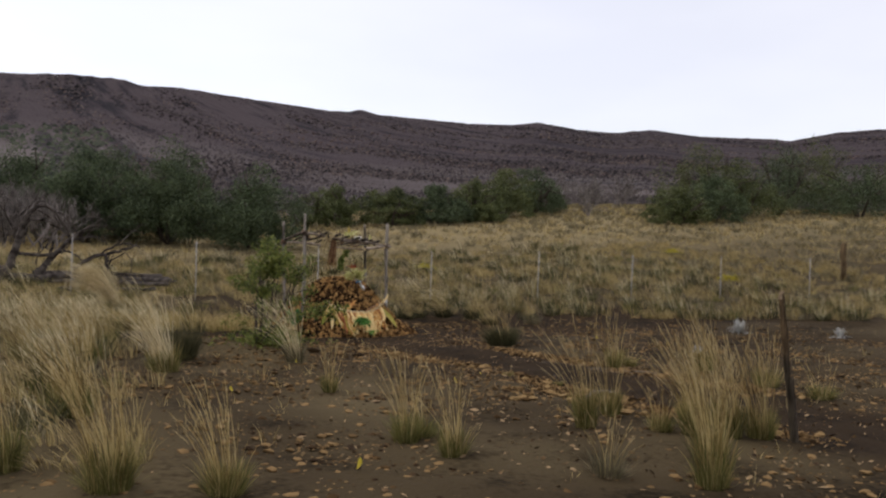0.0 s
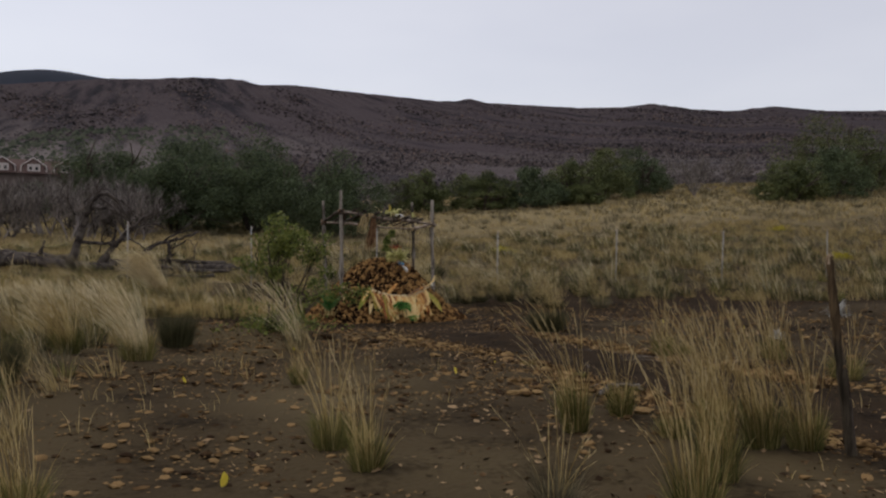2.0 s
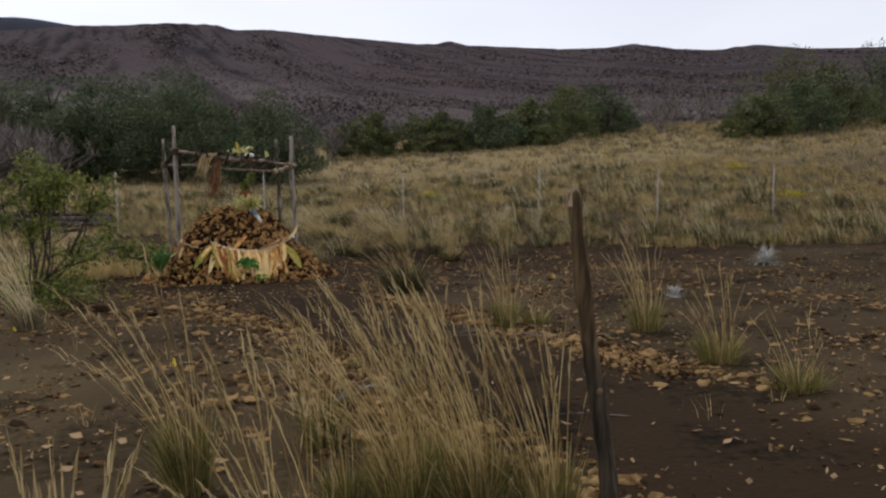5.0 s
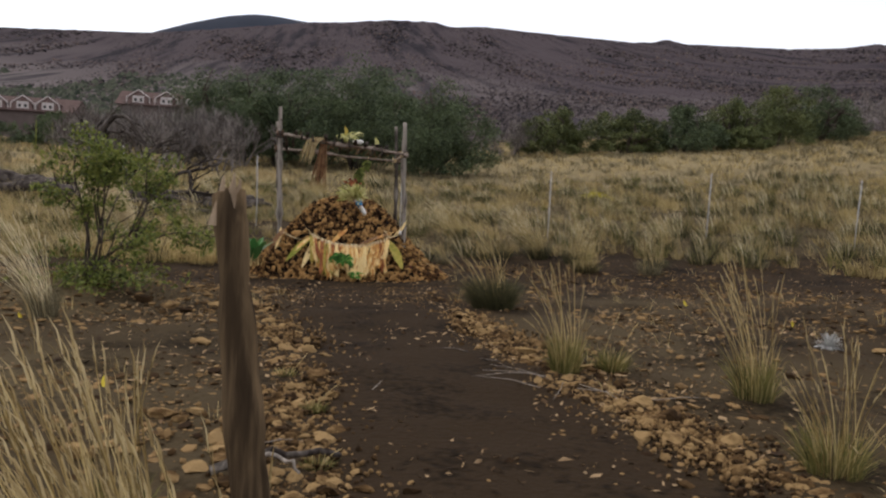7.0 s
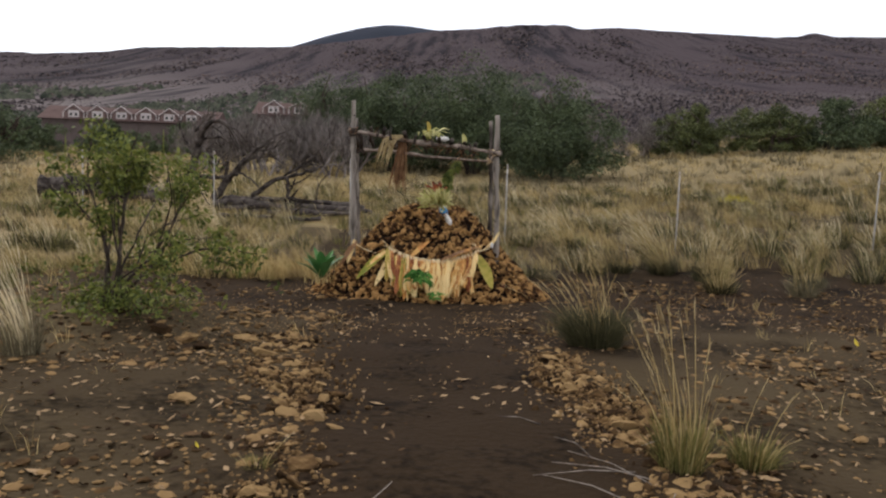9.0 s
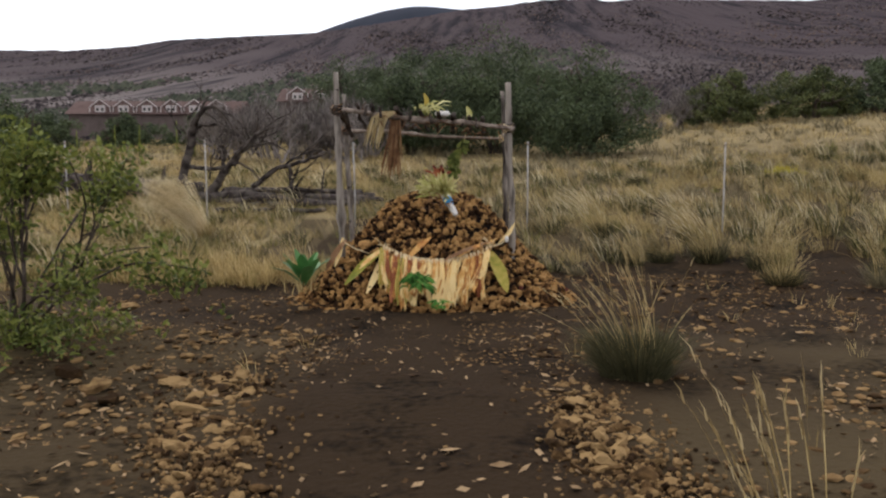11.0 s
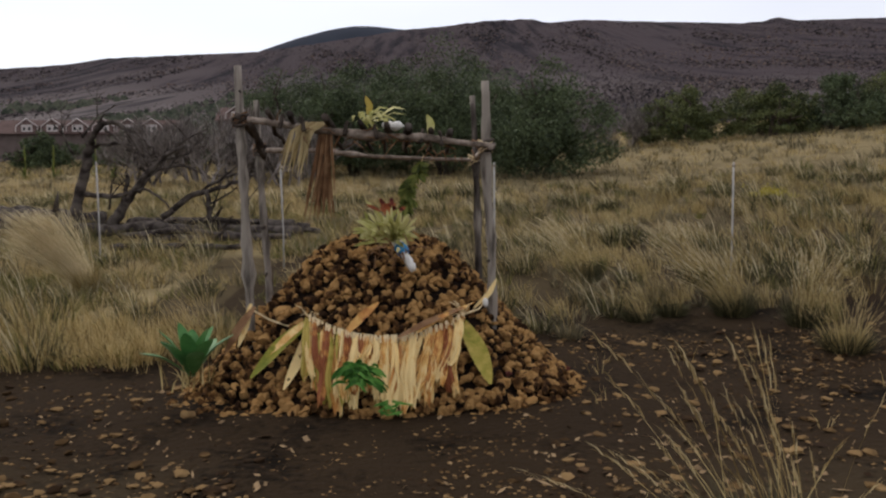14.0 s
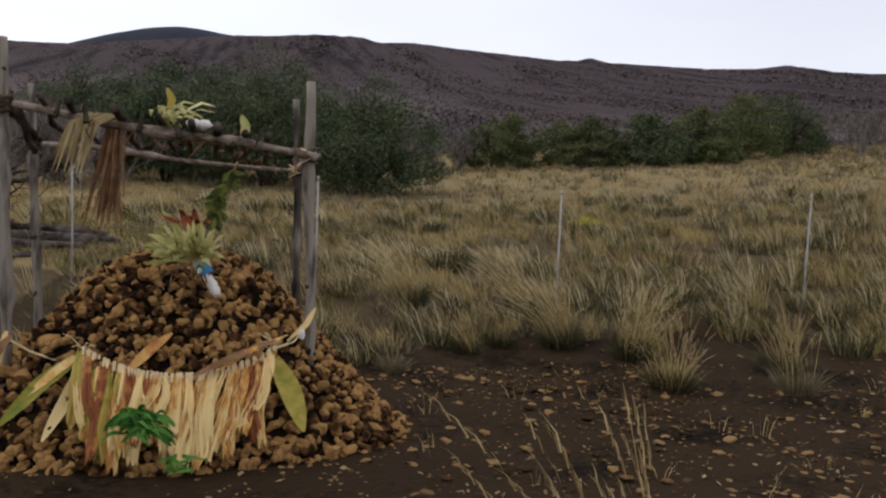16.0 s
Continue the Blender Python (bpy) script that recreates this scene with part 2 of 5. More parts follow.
M_GREY_GRASS = material("grey_grass", [(0.045, 0.039, 0.021), (0.118, 0.100, 0.056), (0.25, 0.212, 0.125)], 2.0, 0.8, island=0.6, coarse=0.5, coarse_scale=0.4, subsurface=0.15)
# dark grey-green grass; at meadow clump feet also darkened for shade in the gaps
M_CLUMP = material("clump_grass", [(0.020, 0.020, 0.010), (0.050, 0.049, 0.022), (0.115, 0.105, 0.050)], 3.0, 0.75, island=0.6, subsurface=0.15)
M_PLUME = material("seed_plume", [(0.22, 0.155, 0.068), (0.37, 0.275, 0.125), (0.54, 0.43, 0.23)], 3.0, 0.8, island=0.5, subsurface=0.3)
M_LEAF_DARK = material("dark_leaves", [(0.033, 0.044, 0.024), (0.058, 0.078, 0.037), (0.094, 0.120, 0.055)], 0.9, 0.6, island=0.5, coarse=0.5, coarse_scale=0.3, subsurface=0.1)
M_LEAF_OLIVE = material("olive_leaves", [(0.036, 0.047, 0.018), (0.066, 0.082, 0.029), (0.122, 0.134, 0.047)], 0.9, 0.6, island=0.5, coarse=0.5, coarse_scale=0.3, subsurface=0.1)
M_LEAF_SHRUB = material("shrub_leaves", [(0.040, 0.055, 0.012), (0.10, 0.125, 0.026), (0.20, 0.22, 0.05)], 5, 0.55, island=0.5, subsurface=0.2)
M_BARK = material("dark_bark", [(0.02, 0.015, 0.012), (0.05, 0.038, 0.03), (0.10, 0.08, 0.065)], 9, 0.9, 0.8, 30)
M_DEAD = material("dead_wood", [(0.011, 0.0085, 0.0075), (0.034, 0.027, 0.023), (0.115, 0.097, 0.083)], 7, 0.9, 0.8, 25)
M_GREY_TWIG = material("grey_twigs", [(0.058, 0.050, 0.043), (0.125, 0.106, 0.094), (0.24, 0.21, 0.19)], 2, 0.9, island=0.6)
M_POLE = material("weathered_pole", [(0.030, 0.024, 0.020), (0.105, 0.088, 0.073), (0.30, 0.26, 0.215)], 16, 0.85, 0.7, 60, stretch=(1, 1, 0.18), per_object=0.2, lo=0.36, hi=0.64)
M_BEAM = material("peeled_beam", [(0.11, 0.085, 0.066), (0.27, 0.215, 0.17), (0.46, 0.39, 0.32)], 18, 0.85, 0.7, 60, per_object=0.3)
M_POST = material("old_post", [(0.014, 0.0095, 0.006), (0.055, 0.037, 0.021), (0.17, 0.115, 0.062)], 40, 0.85, 1.0, 90, stretch=(1, 1, 0.1), per_object=0.05, lo=0.38, hi=0.68, coarse=0.6, coarse_scale=9.0,
                  attribute="damp", second=[(0.014, 0.0115, 0.008), (0.038, 0.030, 0.021), (0.085, 0.068, 0.047)])
M_POST_TOP = material("split_post_top", [(0.18, 0.12, 0.07), (0.36, 0.27, 0.18)], 30, 0.9, 0.6, 80)
M_ROD = material("white_rod", [(0.27, 0.26, 0.24), (0.42, 0.40, 0.37)], 12, 0.6)
M_DRY_LEAF = material("dry_leaf", [(0.28, 0.09, 0.035), (0.58, 0.27, 0.075), (0.74, 0.45, 0.145), (0.85, 0.64, 0.29)], 16, 0.6, 0.8, 60, per_object=0.62, stretch=(1, 1, 0.13), subsurface=0.2)
M_YELLOW_LEAF = material("yellowing_leaf", [(0.12, 0.16, 0.02), (0.27, 0.25, 0.035), (0.46, 0.35, 0.08)], 12, 0.55, 0.6, 40, per_object=0.4, subsurface=0.2)
M_BROWN_LEAF = material("brown_leaf", [(0.08, 0.04, 0.02), (0.18, 0.09, 0.04), (0.28, 0.16, 0.08)], 12, 0.7, 0.5, 60, island=0.4, subsurface=0.15)
M_STRING = material("raffia", [(0.52, 0.39, 0.2), (0.74, 0.60, 0.36)], 20, 0.8)
M_FRESH_LEAF = material("fresh_leaf", [(0.025, 0.085, 0.012), (0.055, 0.17, 0.022), (0.12, 0.29, 0.05)], 6, 0.4, island=0.5, per_object=0.15, subsurface=0.15)
M_BROAD_LEAF = material("broad_leaf", [(0.035, 0.11, 0.03), (0.075, 0.20, 0.055), (0.15, 0.30, 0.11)], 6, 0.4, per_object=0.3, subsurface=0.1)
M_PALE_LEAF = material("pale_leaf", [(0.24, 0.24, 0.06), (0.43, 0.41, 0.13), (0.60, 0.56, 0.25)], 8, 0.5, island=0.5, subsurface=0.2)
M_RED_LEAF = material("red_leaf", [(0.06, 0.012, 0.012), (0.22, 0.05, 0.025), (0.40, 0.13, 0.05)], 10, 0.5, island=0.5, subsurface=0.2)
M_WHITE = material("white_paper", [(0.62, 0.58, 0.5), (0.8, 0.78, 0.73)], 18, 0.7, 0.4, 50)
M_BLUE = material("blue_band", [(0.02, 0.16, 0.38), (0.05, 0.28, 0.55)], 20, 0.5)
M_YELLOW = material("yellow_petal", [(0.55, 0.42, 0.03), (0.75, 0.6, 0.08)], 12, 0.5, subsurface=0.2)
M_SILVER = material("silver_leaf", [(0.28, 0.28, 0.26), (0.42, 0.42, 0.39), (0.58, 0.57, 0.53)], 8, 0.5, island=0.5, subsurface=0.15)
M_WALL = material("house_wall", [(0.091, 0.0715, 0.0624), (0.143, 0.111, 0.0975)], 0.8, 0.85)
M_GABLE = material("house_gable", [(0.13, 0.085, 0.075), (0.18, 0.125, 0.11)], 0.8, 0.85)
M_ROOF = material("house_roof", [(0.085, 0.056, 0.050), (0.125, 0.084, 0.074)], 1.0, 0.85)
M_TRIM = material("house_trim", [(0.40, 0.35, 0.32), (0.52, 0.47, 0.43)], 1.0, 0.7)
M_PANE = material("dark_pane", [(0.02, 0.022, 0.026), (0.035, 0.037, 0.04)], 1.0, 0.15)
M_RED_STONE = material("red_rock", [(0.09, 0.028, 0.02), (0.16, 0.06, 0.045)], 9, 0.92, 0.8, 45)

# ---- the ground, one sheet out to the ridge ----
def build_ground():
    front = np.arange(-62, 78, 0.28)
    back = np.arange(78, 298, 4.0)
    az = np.radians(np.concatenate([front, back]))
    rad = [0.0]
    r = 0.35
    while r < 1500:
        rad.append(r)
        r *= 1.036 if r > 7 else 1.03
    rad += [1500, 1540, 1620, 1800, 2200, 3000]
    rad = np.array(rad[1:])
    A, R = np.meshgrid(az, rad)
    X, Y = R * np.sin(A), R * np.cos(A) - 8.0
    Z = land(X, Y)
    bump = np.zeros_like(Z)
    for i in range(R.shape[0]):
        rr = rad[i]
        for j in range(R.shape[1]):
            x, y = X[i, j], Y[i, j]
            if rr < 60:
                bump[i, j] = 0.05 * noise.noise((x * 0.7, y * 0.7, 1.3)) * min(1, rr / 3) + 0.025 * noise.noise((x * 2.3, y * 2.3, 4.1))
            elif rr < 1499:
                k = min(1, (rr - 60) / 200)
                bump[i, j] = k * rr * (0.003 * noise.noise((x * 0.011, y * 0.0025, 2.0)) + 0.0012 * noise.noise((x * 0.03, y * 0.006, 5.0))) * (1 - 0.75 * (rr / 1500) ** 3)
            elif rr < 1501:
                bump[i, j] = 1.6 * noise.noise((A[i, j] * 90, 3.0, 2.0)) + 0.9 * noise.noise((A[i, j] * 300, 1.0, 7.0))
    Z = Z + bump
    n, m = R.shape
    V = np.stack([X, Y, Z], 2).reshape(-1, 3)
    V = np.concatenate([V, [[0, -8.0, ground_z(0, -8.0)]]])
    I = np.arange(n * m).reshape(n, m)
    a, b = I[:-1], np.roll(I, -1, 1)[:-1]
    c, d = np.roll(I, -1, 1)[1:], I[1:]
    F = np.concatenate([np.stack([a, c, b], 2).reshape(-1, 3), np.stack([a, d, c], 2).reshape(-1, 3),
                        np.stack([np.full(m, n * m), I[0], np.roll(I[0], -1)], 1)])
    me = mesh_of("ground", V, F, M_SOIL, True)
    # bare soil in the clearing, litter under the grass around it
    x, y = V[:, 0], V[:, 1]
    wob = np.array([noise.noise((p[0] * 0.5, p[1] * 0.5, 9.0)) if abs(p[0]) < 40 and abs(p[1]) < 40 else 0 for p in V])
    back_edge = 1.0 / (1 + np.exp(np.clip(-(y - 3.0 + 1.6 * wob - 0.1 * np.maximum(x, 0) + 0.9 * np.maximum(x - 6.5, 0) - 0.3 * np.minimum(x + 1.2, 0)) / 0.4, -50, 50)))
    left_edge = 1.0 / (1 + np.exp(np.clip((x + 5.4 + 1.5 * wob) / 0.5, -50, 50)))
    lit = np.clip(np.maximum(back_edge * np.where(x < -2, 0.9, np.clip(0.16 + (y - 6) * 0.035, 0.16, 0.8)), left_edge * 0.3), 0, 1)
    lit = np.where((x > -2.9) & (x < -0.5) & (y > 1.7) & (y < 7.0), lit * 0.25, lit)
    mid = 0.35 + 0.08 * np.maximum(0, -4 - y)
    reach = np.clip((y + 13) / 2, 0, 1) * np.clip((-1.4 - y) / 1.4, 0, 1)
    off_path = np.clip((np.abs(x - mid + 0.3 * wob) - 0.75) / 0.7, 0, 1) * (0.085 + 0.20 * np.clip(wob + 0.2, 0, 1)) * reach * np.where(x > mid, 0.55, 1.0)
    lit = np.maximum(lit, off_path)
    # weight of the painted haze: more with distance and to the right
    haze = me.attributes.new("haze_tint", "FLOAT", "POINT")
    haze.data.foreach_set("value", np.clip((np.hypot(x, y) - 250) / 650 + np.clip(np.degrees(np.arctan2(x, y + 8)) / 50, -0.45, 0.5) + 0.5 * np.array([noise.noise((p[0] * 0.006, p[1] * 0.003, 4.0)) for p in V]), 0, 1))
    layer = me.attributes.new("litter", "FLOAT", "POINT")
    layer.data.foreach_set("value", lit)
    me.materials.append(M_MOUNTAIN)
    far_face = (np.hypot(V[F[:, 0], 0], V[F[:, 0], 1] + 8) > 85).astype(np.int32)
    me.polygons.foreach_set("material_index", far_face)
    return tagged(new("ground", me), "dark volcanic soil ground rising to a brown mountain side", "ground", kind="structure")


ground = build_ground()


def build_far_hill():
    prof = [(-14, 8.0), (-12.2, 8.93), (-9.7, 9.84), (-7.4, 10.5), (-5.6, 10.8), (-4.2, 10.8), (-2.4, 10.62), (0.0, 10.5), (3, 10.3)]
    a = np.radians(np.linspace(-15, 4, 90))
    e = np.interp(np.degrees(a), [p for p, q in prof], [q for p, q in prof])
    e = np.convolve(np.pad(e, 2, mode="edge"), np.ones(5) / 5, "valid")
    rows = []
    for dist, drop in ((2000, 4.5), (2150, 2.0), (2300, 0.4), (2400, 0.0), (2550, 0.2), (2800, 2.0)):
        z = 1.6 + dist * np.tan(np.radians(e - drop))
        rows.append(np.stack([dist * np.sin(a), dist * np.cos(a) - 8, z], 1))
    V = np.array(rows)
    n, m = V.shape[:2]
    I = np.arange(n * m).reshape(n, m)
    p, q, s, t = I[:-1, :-1], I[:-1, 1:], I[1:, 1:], I[1:, :-1]
    F = np.concatenate([np.stack([p, q, s], 2).reshape(-1, 3), np.stack([p, s, t], 2).reshape(-1, 3)])
    return tagged(new("distant_hill", mesh_of("distant_hill", V.reshape(-1, 3), F, M_FAR_HILL, True)), "blue-grey rounded summit far behind the ridge", "hill", kind="structure")


build_far_hill()

# ---- the stone mound ----
def mound_z(x, y):
    """Height of the heap of stones above the soil."""
    dx = (np.asarray(x) - 0.13) / 1.55
    dy = np.asarray(y) - 0.7
    dy = np.where(dy < 0, (np.abs(dy) / 1.5) ** 1.25, dy / 1.25)
    r = (np.abs(dx) ** 2.3 + np.abs(dy) ** 2.3) ** (1 / 2.3)
    f = 1.38 * (1 - r)
    f = np.where(f > 0.8, 0.8 + 0.2 * np.tanh((f - 0.8) / 0.25), f)
    main = 1.22 * np.clip(f, 0, None) ** 1.05
    ax, ay = (np.asarray(x) - 0.1) / 1.62, (np.asarray(y) - 0.25) / 1.12
    apron = 0.3 * np.clip(1 - (np.abs(ax) ** 3.5 + np.abs(ay) ** 3.5) ** (1 / 3.5), 0, None)
    flank = 0.46 * np.clip(1 - np.hypot((np.asarray(x) - 1.05) / 0.72, (np.asarray(y) - 0.2) / 0.85), 0, None) ** 0.8
    return np.maximum(np.maximum(main, apron), flank)


PLAIN_ROCKS = [rock_shape(np.random.default_rng(90 + k), 1, 0.82, 0.24, True) for k in range(10)]
ROCK_SHAPES = [rock_shape(rng, 2, 0.82, 0.24, True) for k in range(10)]


def build_mound():
    mound = empty("stone_mound", 0.13, 0.5, 0.05, "heap of brown lava rocks under the pole frame", "stone mound")
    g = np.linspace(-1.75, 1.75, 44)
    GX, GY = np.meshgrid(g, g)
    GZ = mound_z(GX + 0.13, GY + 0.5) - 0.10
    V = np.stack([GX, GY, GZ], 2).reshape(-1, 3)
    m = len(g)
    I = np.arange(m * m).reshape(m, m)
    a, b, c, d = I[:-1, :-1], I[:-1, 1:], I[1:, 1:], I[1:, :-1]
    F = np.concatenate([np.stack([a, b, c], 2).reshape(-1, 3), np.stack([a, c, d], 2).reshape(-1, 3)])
    # sheet under the rocks, its darkness painted as shade in the gaps
    part("core", mesh_of("mound_core", V, F, M_GAP_SHADE), mound, "dark sheet coloured as the shade between the rocks")
    spots = []
    step = 0.048
    for y in np.arange(-0.95, 2.0, step):
        for x in np.arange(-1.55, 1.8, step):
            px, py = x + rng.uniform(-0.035, 0.035), y + rng.uniform(-0.035, 0.035)
            z = float(mound_z(px, py))
            if z > 0.02 or (z > 0 and rng.random() < 0.5):
                spots.append((px, py, z))
                z2 = float(mound_z(px, py + 0.03))
                if abs(z2 - z) > 0.03:
                    spots.append((px + 0.025, py + 0.015, (z + z2) / 2))
    spots.sort(key=lambda s: s[1])
    meshes = [mesh_of("rock", v, f, M_ROCK) for v, f in ROCK_SHAPES]
    red = mesh_of("rock", *ROCK_SHAPES[3], M_RED_STONE)
    rest = Heap()
    near = [s for s in spots if s[1] < 0.75]
    keep = set(rng.choice(len(near), min(300, len(near)), replace=False).tolist())
    for i, (x, y, z) in enumerate(spots):
        low = z < 0.3
        size = rng.uniform(0.018, 0.037) * (1.1 if low else 1.0) * (1.6 if rng.random() < 0.06 else 1)
        pos = np.array([x - 0.13, y - 0.5, z - 0.05 + 0.012 + rng.uniform(-0.01, 0.02)])
        if i in keep:
            ob = part("rock", red if i % 61 == 7 else meshes[int(rng.integers(10))], mound)
            ob.location, ob.rotation_euler, ob.scale = pos, rng.uniform(-3, 3, 3), (size, size, size)
        else:
            v, f = (ROCK_SHAPES if y < 0.6 else PLAIN_ROCKS)[int(rng.integers(10))]
            rest.add(v @ spin(rng).T * size + pos, f)
    tagged(part("rocks", rest.mesh("rocks", M_ROCK_HEAP), mound), kind="stuff")
    return mound


build_mound()


def build_loose_stones():
    """Single larger stones in the clearing."""
    spots = [(-1.49, -4.21, 0.09), (-1.11, -5.65, 0.08), (-2.0, -3.68, 0.12), (-1.44, -3.07, 0.07), (-0.9, -3.98, 0.09), (-0.98, -4.1, 0.08), (-1.66, -3.98, 0.11), (-1.22, -3.83, 0.1), (2.72, -2.26, 0.08),
             (0.95, -2.03, 0.05), (-2.85, -1.0, 0.13), (-2.3, -0.9, 0.07), (1.79, -8.03, 0.085), (1.78, -7.5, 0.06), (3.37, -6.6, 0.09), (-0.6, -9.2, 0.1), (-0.75, -9.1, 0.07), (-0.5, -9.35, 0.08),
             (5.96, -2.07, 0.12), (-1.17, -8.14, 0.07), (-1.3, -8.2, 0.08), (-1.05, -8.2, 0.07), (-1.22, -8.3, 0.07), (-1.4, -8.1, 0.06), (-1.0, -7.6, 0.09), (-0.85, -7.55, 0.07), (-0.9, -7.7, 0.06), (-0.7, -8.45, 0.09), (-0.6, -8.35, 0.08), (-0.8, -8.55, 0.07), (2.6, -1.6, 0.06), (3.4, -1.9, 0.09), (4.0, -3.2, 0.08), (4.4, -5.75, 0.1), (4.75, -5.7, 0.08), (4.15, -5.7, 0.07),
             (-0.45, -8.3, 0.09), (-0.62, -8.2, 0.075), (-0.35, -7.9, 0.07), (0.3, -10.3, 0.09), (0.12, -10.7, 0.1), (0.35, -10.75, 0.08), (-0.55, -8.6, 0.08)]
    meshes = [mesh_of("loose_stone", *rock_shape(rng, 2, 0.55, 0.3, True), M_STONE) for k in range(6)]
    for i, (x, y, s) in enumerate(spots):
        ob = new("loose_stone", meshes[i % 6])
        ob.location, ob.rotation_euler, ob.scale = (x, y, ground_z(x, y) + s * 0.12), (0, 0, rng.uniform(-3, 3)), (s * 0.75, s * 0.75, s * 0.62)
        tagged(ob, "flat tan lava stone lying on dark soil", "stone", "loose stones")


build_loose_stones()

# ---- stones along the path ----
def build_borders():
    left = [(-0.95, -3.6), (-0.75, -4.6), (-0.45, -5.7), (-0.3, -6.7), (-0.38, -7.9), (-0.12, -9.2), (0.05, -10.4), (0.1, -11.0)]
    right = [(1.25, -3.7), (1.38, -4.9), (1.5, -5.9), (1.68, -7.0), (1.95, -8.2), (2.3, -9.2)]
    meshes = [mesh_of("stone", v, f, M_STONE) for v, f in ROCK_SHAPES]
    for pts, width, name in ((left, 0.24, "left"), (right, 0.22, "right")):
        row = empty("stone_border", pts[0][0], pts[0][1], ground_z(*pts[0]), "loose row of tan stones along the soil path", "stone row", "rows of stones along the path")
        base = np.array([pts[0][0], pts[0][1], ground_z(*pts[0])])
        p = np.array(pts)
        t = np.concatenate([[0], np.cumsum(np.hypot(*np.diff(p, axis=0).T))])
        rest = Heap()
        for k in range(5200):
            s = rng.uniform(0, t[-1])
            x = np.interp(s, t, p[:, 0]) + (rng.normal(0, width * 0.55) if k < 290 else rng.normal(0, width * 0.78))
            y = np.interp(s, t, p[:, 1]) + rng.normal(0, 0.1)
            size = (rng.uniform(0.016, 0.038) if k < 290 else rng.uniform(0.007, 0.023)) * (1.7 if rng.random() < 0.07 else 1)
            z = ground_z(x, y) + size * 0.2
            if k < 290:
                ob = part("stone", meshes[int(rng.integers(10))], row)
                ob.location, ob.rotation_euler = np.array([x, y, z]) - base, (rng.uniform(-0.5, 0.5), rng.uniform(-0.5, 0.5), rng.uniform(-3, 3))
                ob.scale = (size * 1.3, size * 1.3, size * 0.75)
            else:
                v, f = PLAIN_ROCKS[int(rng.integers(10))]
                rest.add(v @ spin(rng).T * size * 0.8 + np.array([x, y, z]) - base, f)
        tagged(part("small_stones", rest.mesh("small_stones", M_CHIPS), row), kind="stuff")


build_borders()


def build_chips():
    heap = Heap()
    shapes = [rock_shape(rng, 1, 0.45, 0.3) for k in range(5)]
    corner = np.array([(1, 0, 0), (0.4, 0.9, 0.05), (-0.6, 0.7, 0), (-1, -0.1, 0.05), (-0.3, -0.9, 0), (0.6, -0.8, 0), (0.1, 0.1, 0.5)])
    flat = [(corner * rng.uniform(0.7, 1.25, corner.shape), [(i, (i + 1) % 6, 6) for i in range(6)]) for k in range(5)]
    for k in range(105000):
        x, y = rng.uniform(-7.5, 10), rng.uniform(-16.5, 1.8)
        if rng.random() > min(1, (x + 7.5) / 2.5) * min(1, (10 - x) / 2.5) * min(1, (y + 16.5) / 2.5):
            continue
        on_path = abs(x - (0.35 + 0.09 * max(0, -4 - y))) < 0.78
        d = noise.noise((x * 0.6, y * 0.6, 3.0))
        d += 0.35 * math.exp(-((x + 0.5) / 1.3) ** 2 - ((y + 2.6) / 0.9) ** 2)
        if rng.random() > 0.5 + 1.5 * d or (on_path and y < -3.2 and rng.random() < 0.9):
            continue
        if mound_z(x, y) > 0.03:
            continue
        size = rng.uniform(0.004, 0.014) * (2.6 if rng.random() < 0.14 and not on_path else 1)
        v, f = (shapes if size > 0.014 else flat)[int(rng.integers(5))]
        turn = np.array(Euler((rng.uniform(-0.3, 0.3), rng.uniform(-0.3, 0.3), rng.uniform(-3, 3))).to_matrix())
        heap.add(v @ turn.T * size * np.array([1.3, 1.3, 1]) + np.array([x, y, ground_z(x, y) + size * 0.2 + 0.03 * noise.noise((x * 0.7, y * 0.7, 1.3))]), f)
    tagged(new("stone_chips", heap.mesh("stone_chips", M_CHIPS)), "tan stone chips scattered on dark soil", "gravel", kind="stuff")


build_chips()


def build_flakes():
    """Dry leaf flakes and straw bits on the soil."""
    r = np.random.default_rng(77)
    n = 22000
    x, y = r.normal(1.2, 4.2, n), r.normal(-6.0, 4.6, n)
    keep = np.array([r.random() < (0.5 + 1.3 * noise.noise((a * 0.8, b * 0.8, 13.0))) * (0.35 if abs(a - 0.45) < 0.7 else 1) and mound_z(a, b) < 0.02 and b < 3 for a, b in zip(x, y)])
    x, y = x[keep], y[keep]
    n = len(x)
    c = np.stack([x, y, land(x, y) + np.array([0.05 * noise.noise((a * 0.7, b * 0.7, 1.3)) + 0.025 * noise.noise((a * 2.3, b * 2.3, 4.1)) for a, b in zip(x, y)]) + 0.012], 1)
    a = r.uniform(0, 2 * np.pi, n)
    long = r.uniform(0.008, 0.03, n) * np.where(r.random(n) < 0.1, 2.0, 1)
    wide = long * r.uniform(0.15, 0.6, n)
    u = np.stack([np.cos(a) * long, np.sin(a) * long, r.normal(0, 0.006, n)], 1)
    w = np.stack([-np.sin(a) * wide, np.cos(a) * wide, r.normal(0, 0.006, n)], 1)
    v = np.stack([c - u, c + w, c + u, c - w], 1).reshape(-1, 3)
    f = (np.array([[0, 1, 2], [0, 2, 3]])[None] + (np.arange(n) * 4)[:, None, None]).reshape(-1, 3)
    tagged(new("leaf_litter", mesh_of("leaf_litter", v, f, M_FLAKE)), "dry leaf flakes and straw bits on soil", "litter", kind="stuff")


build_flakes()

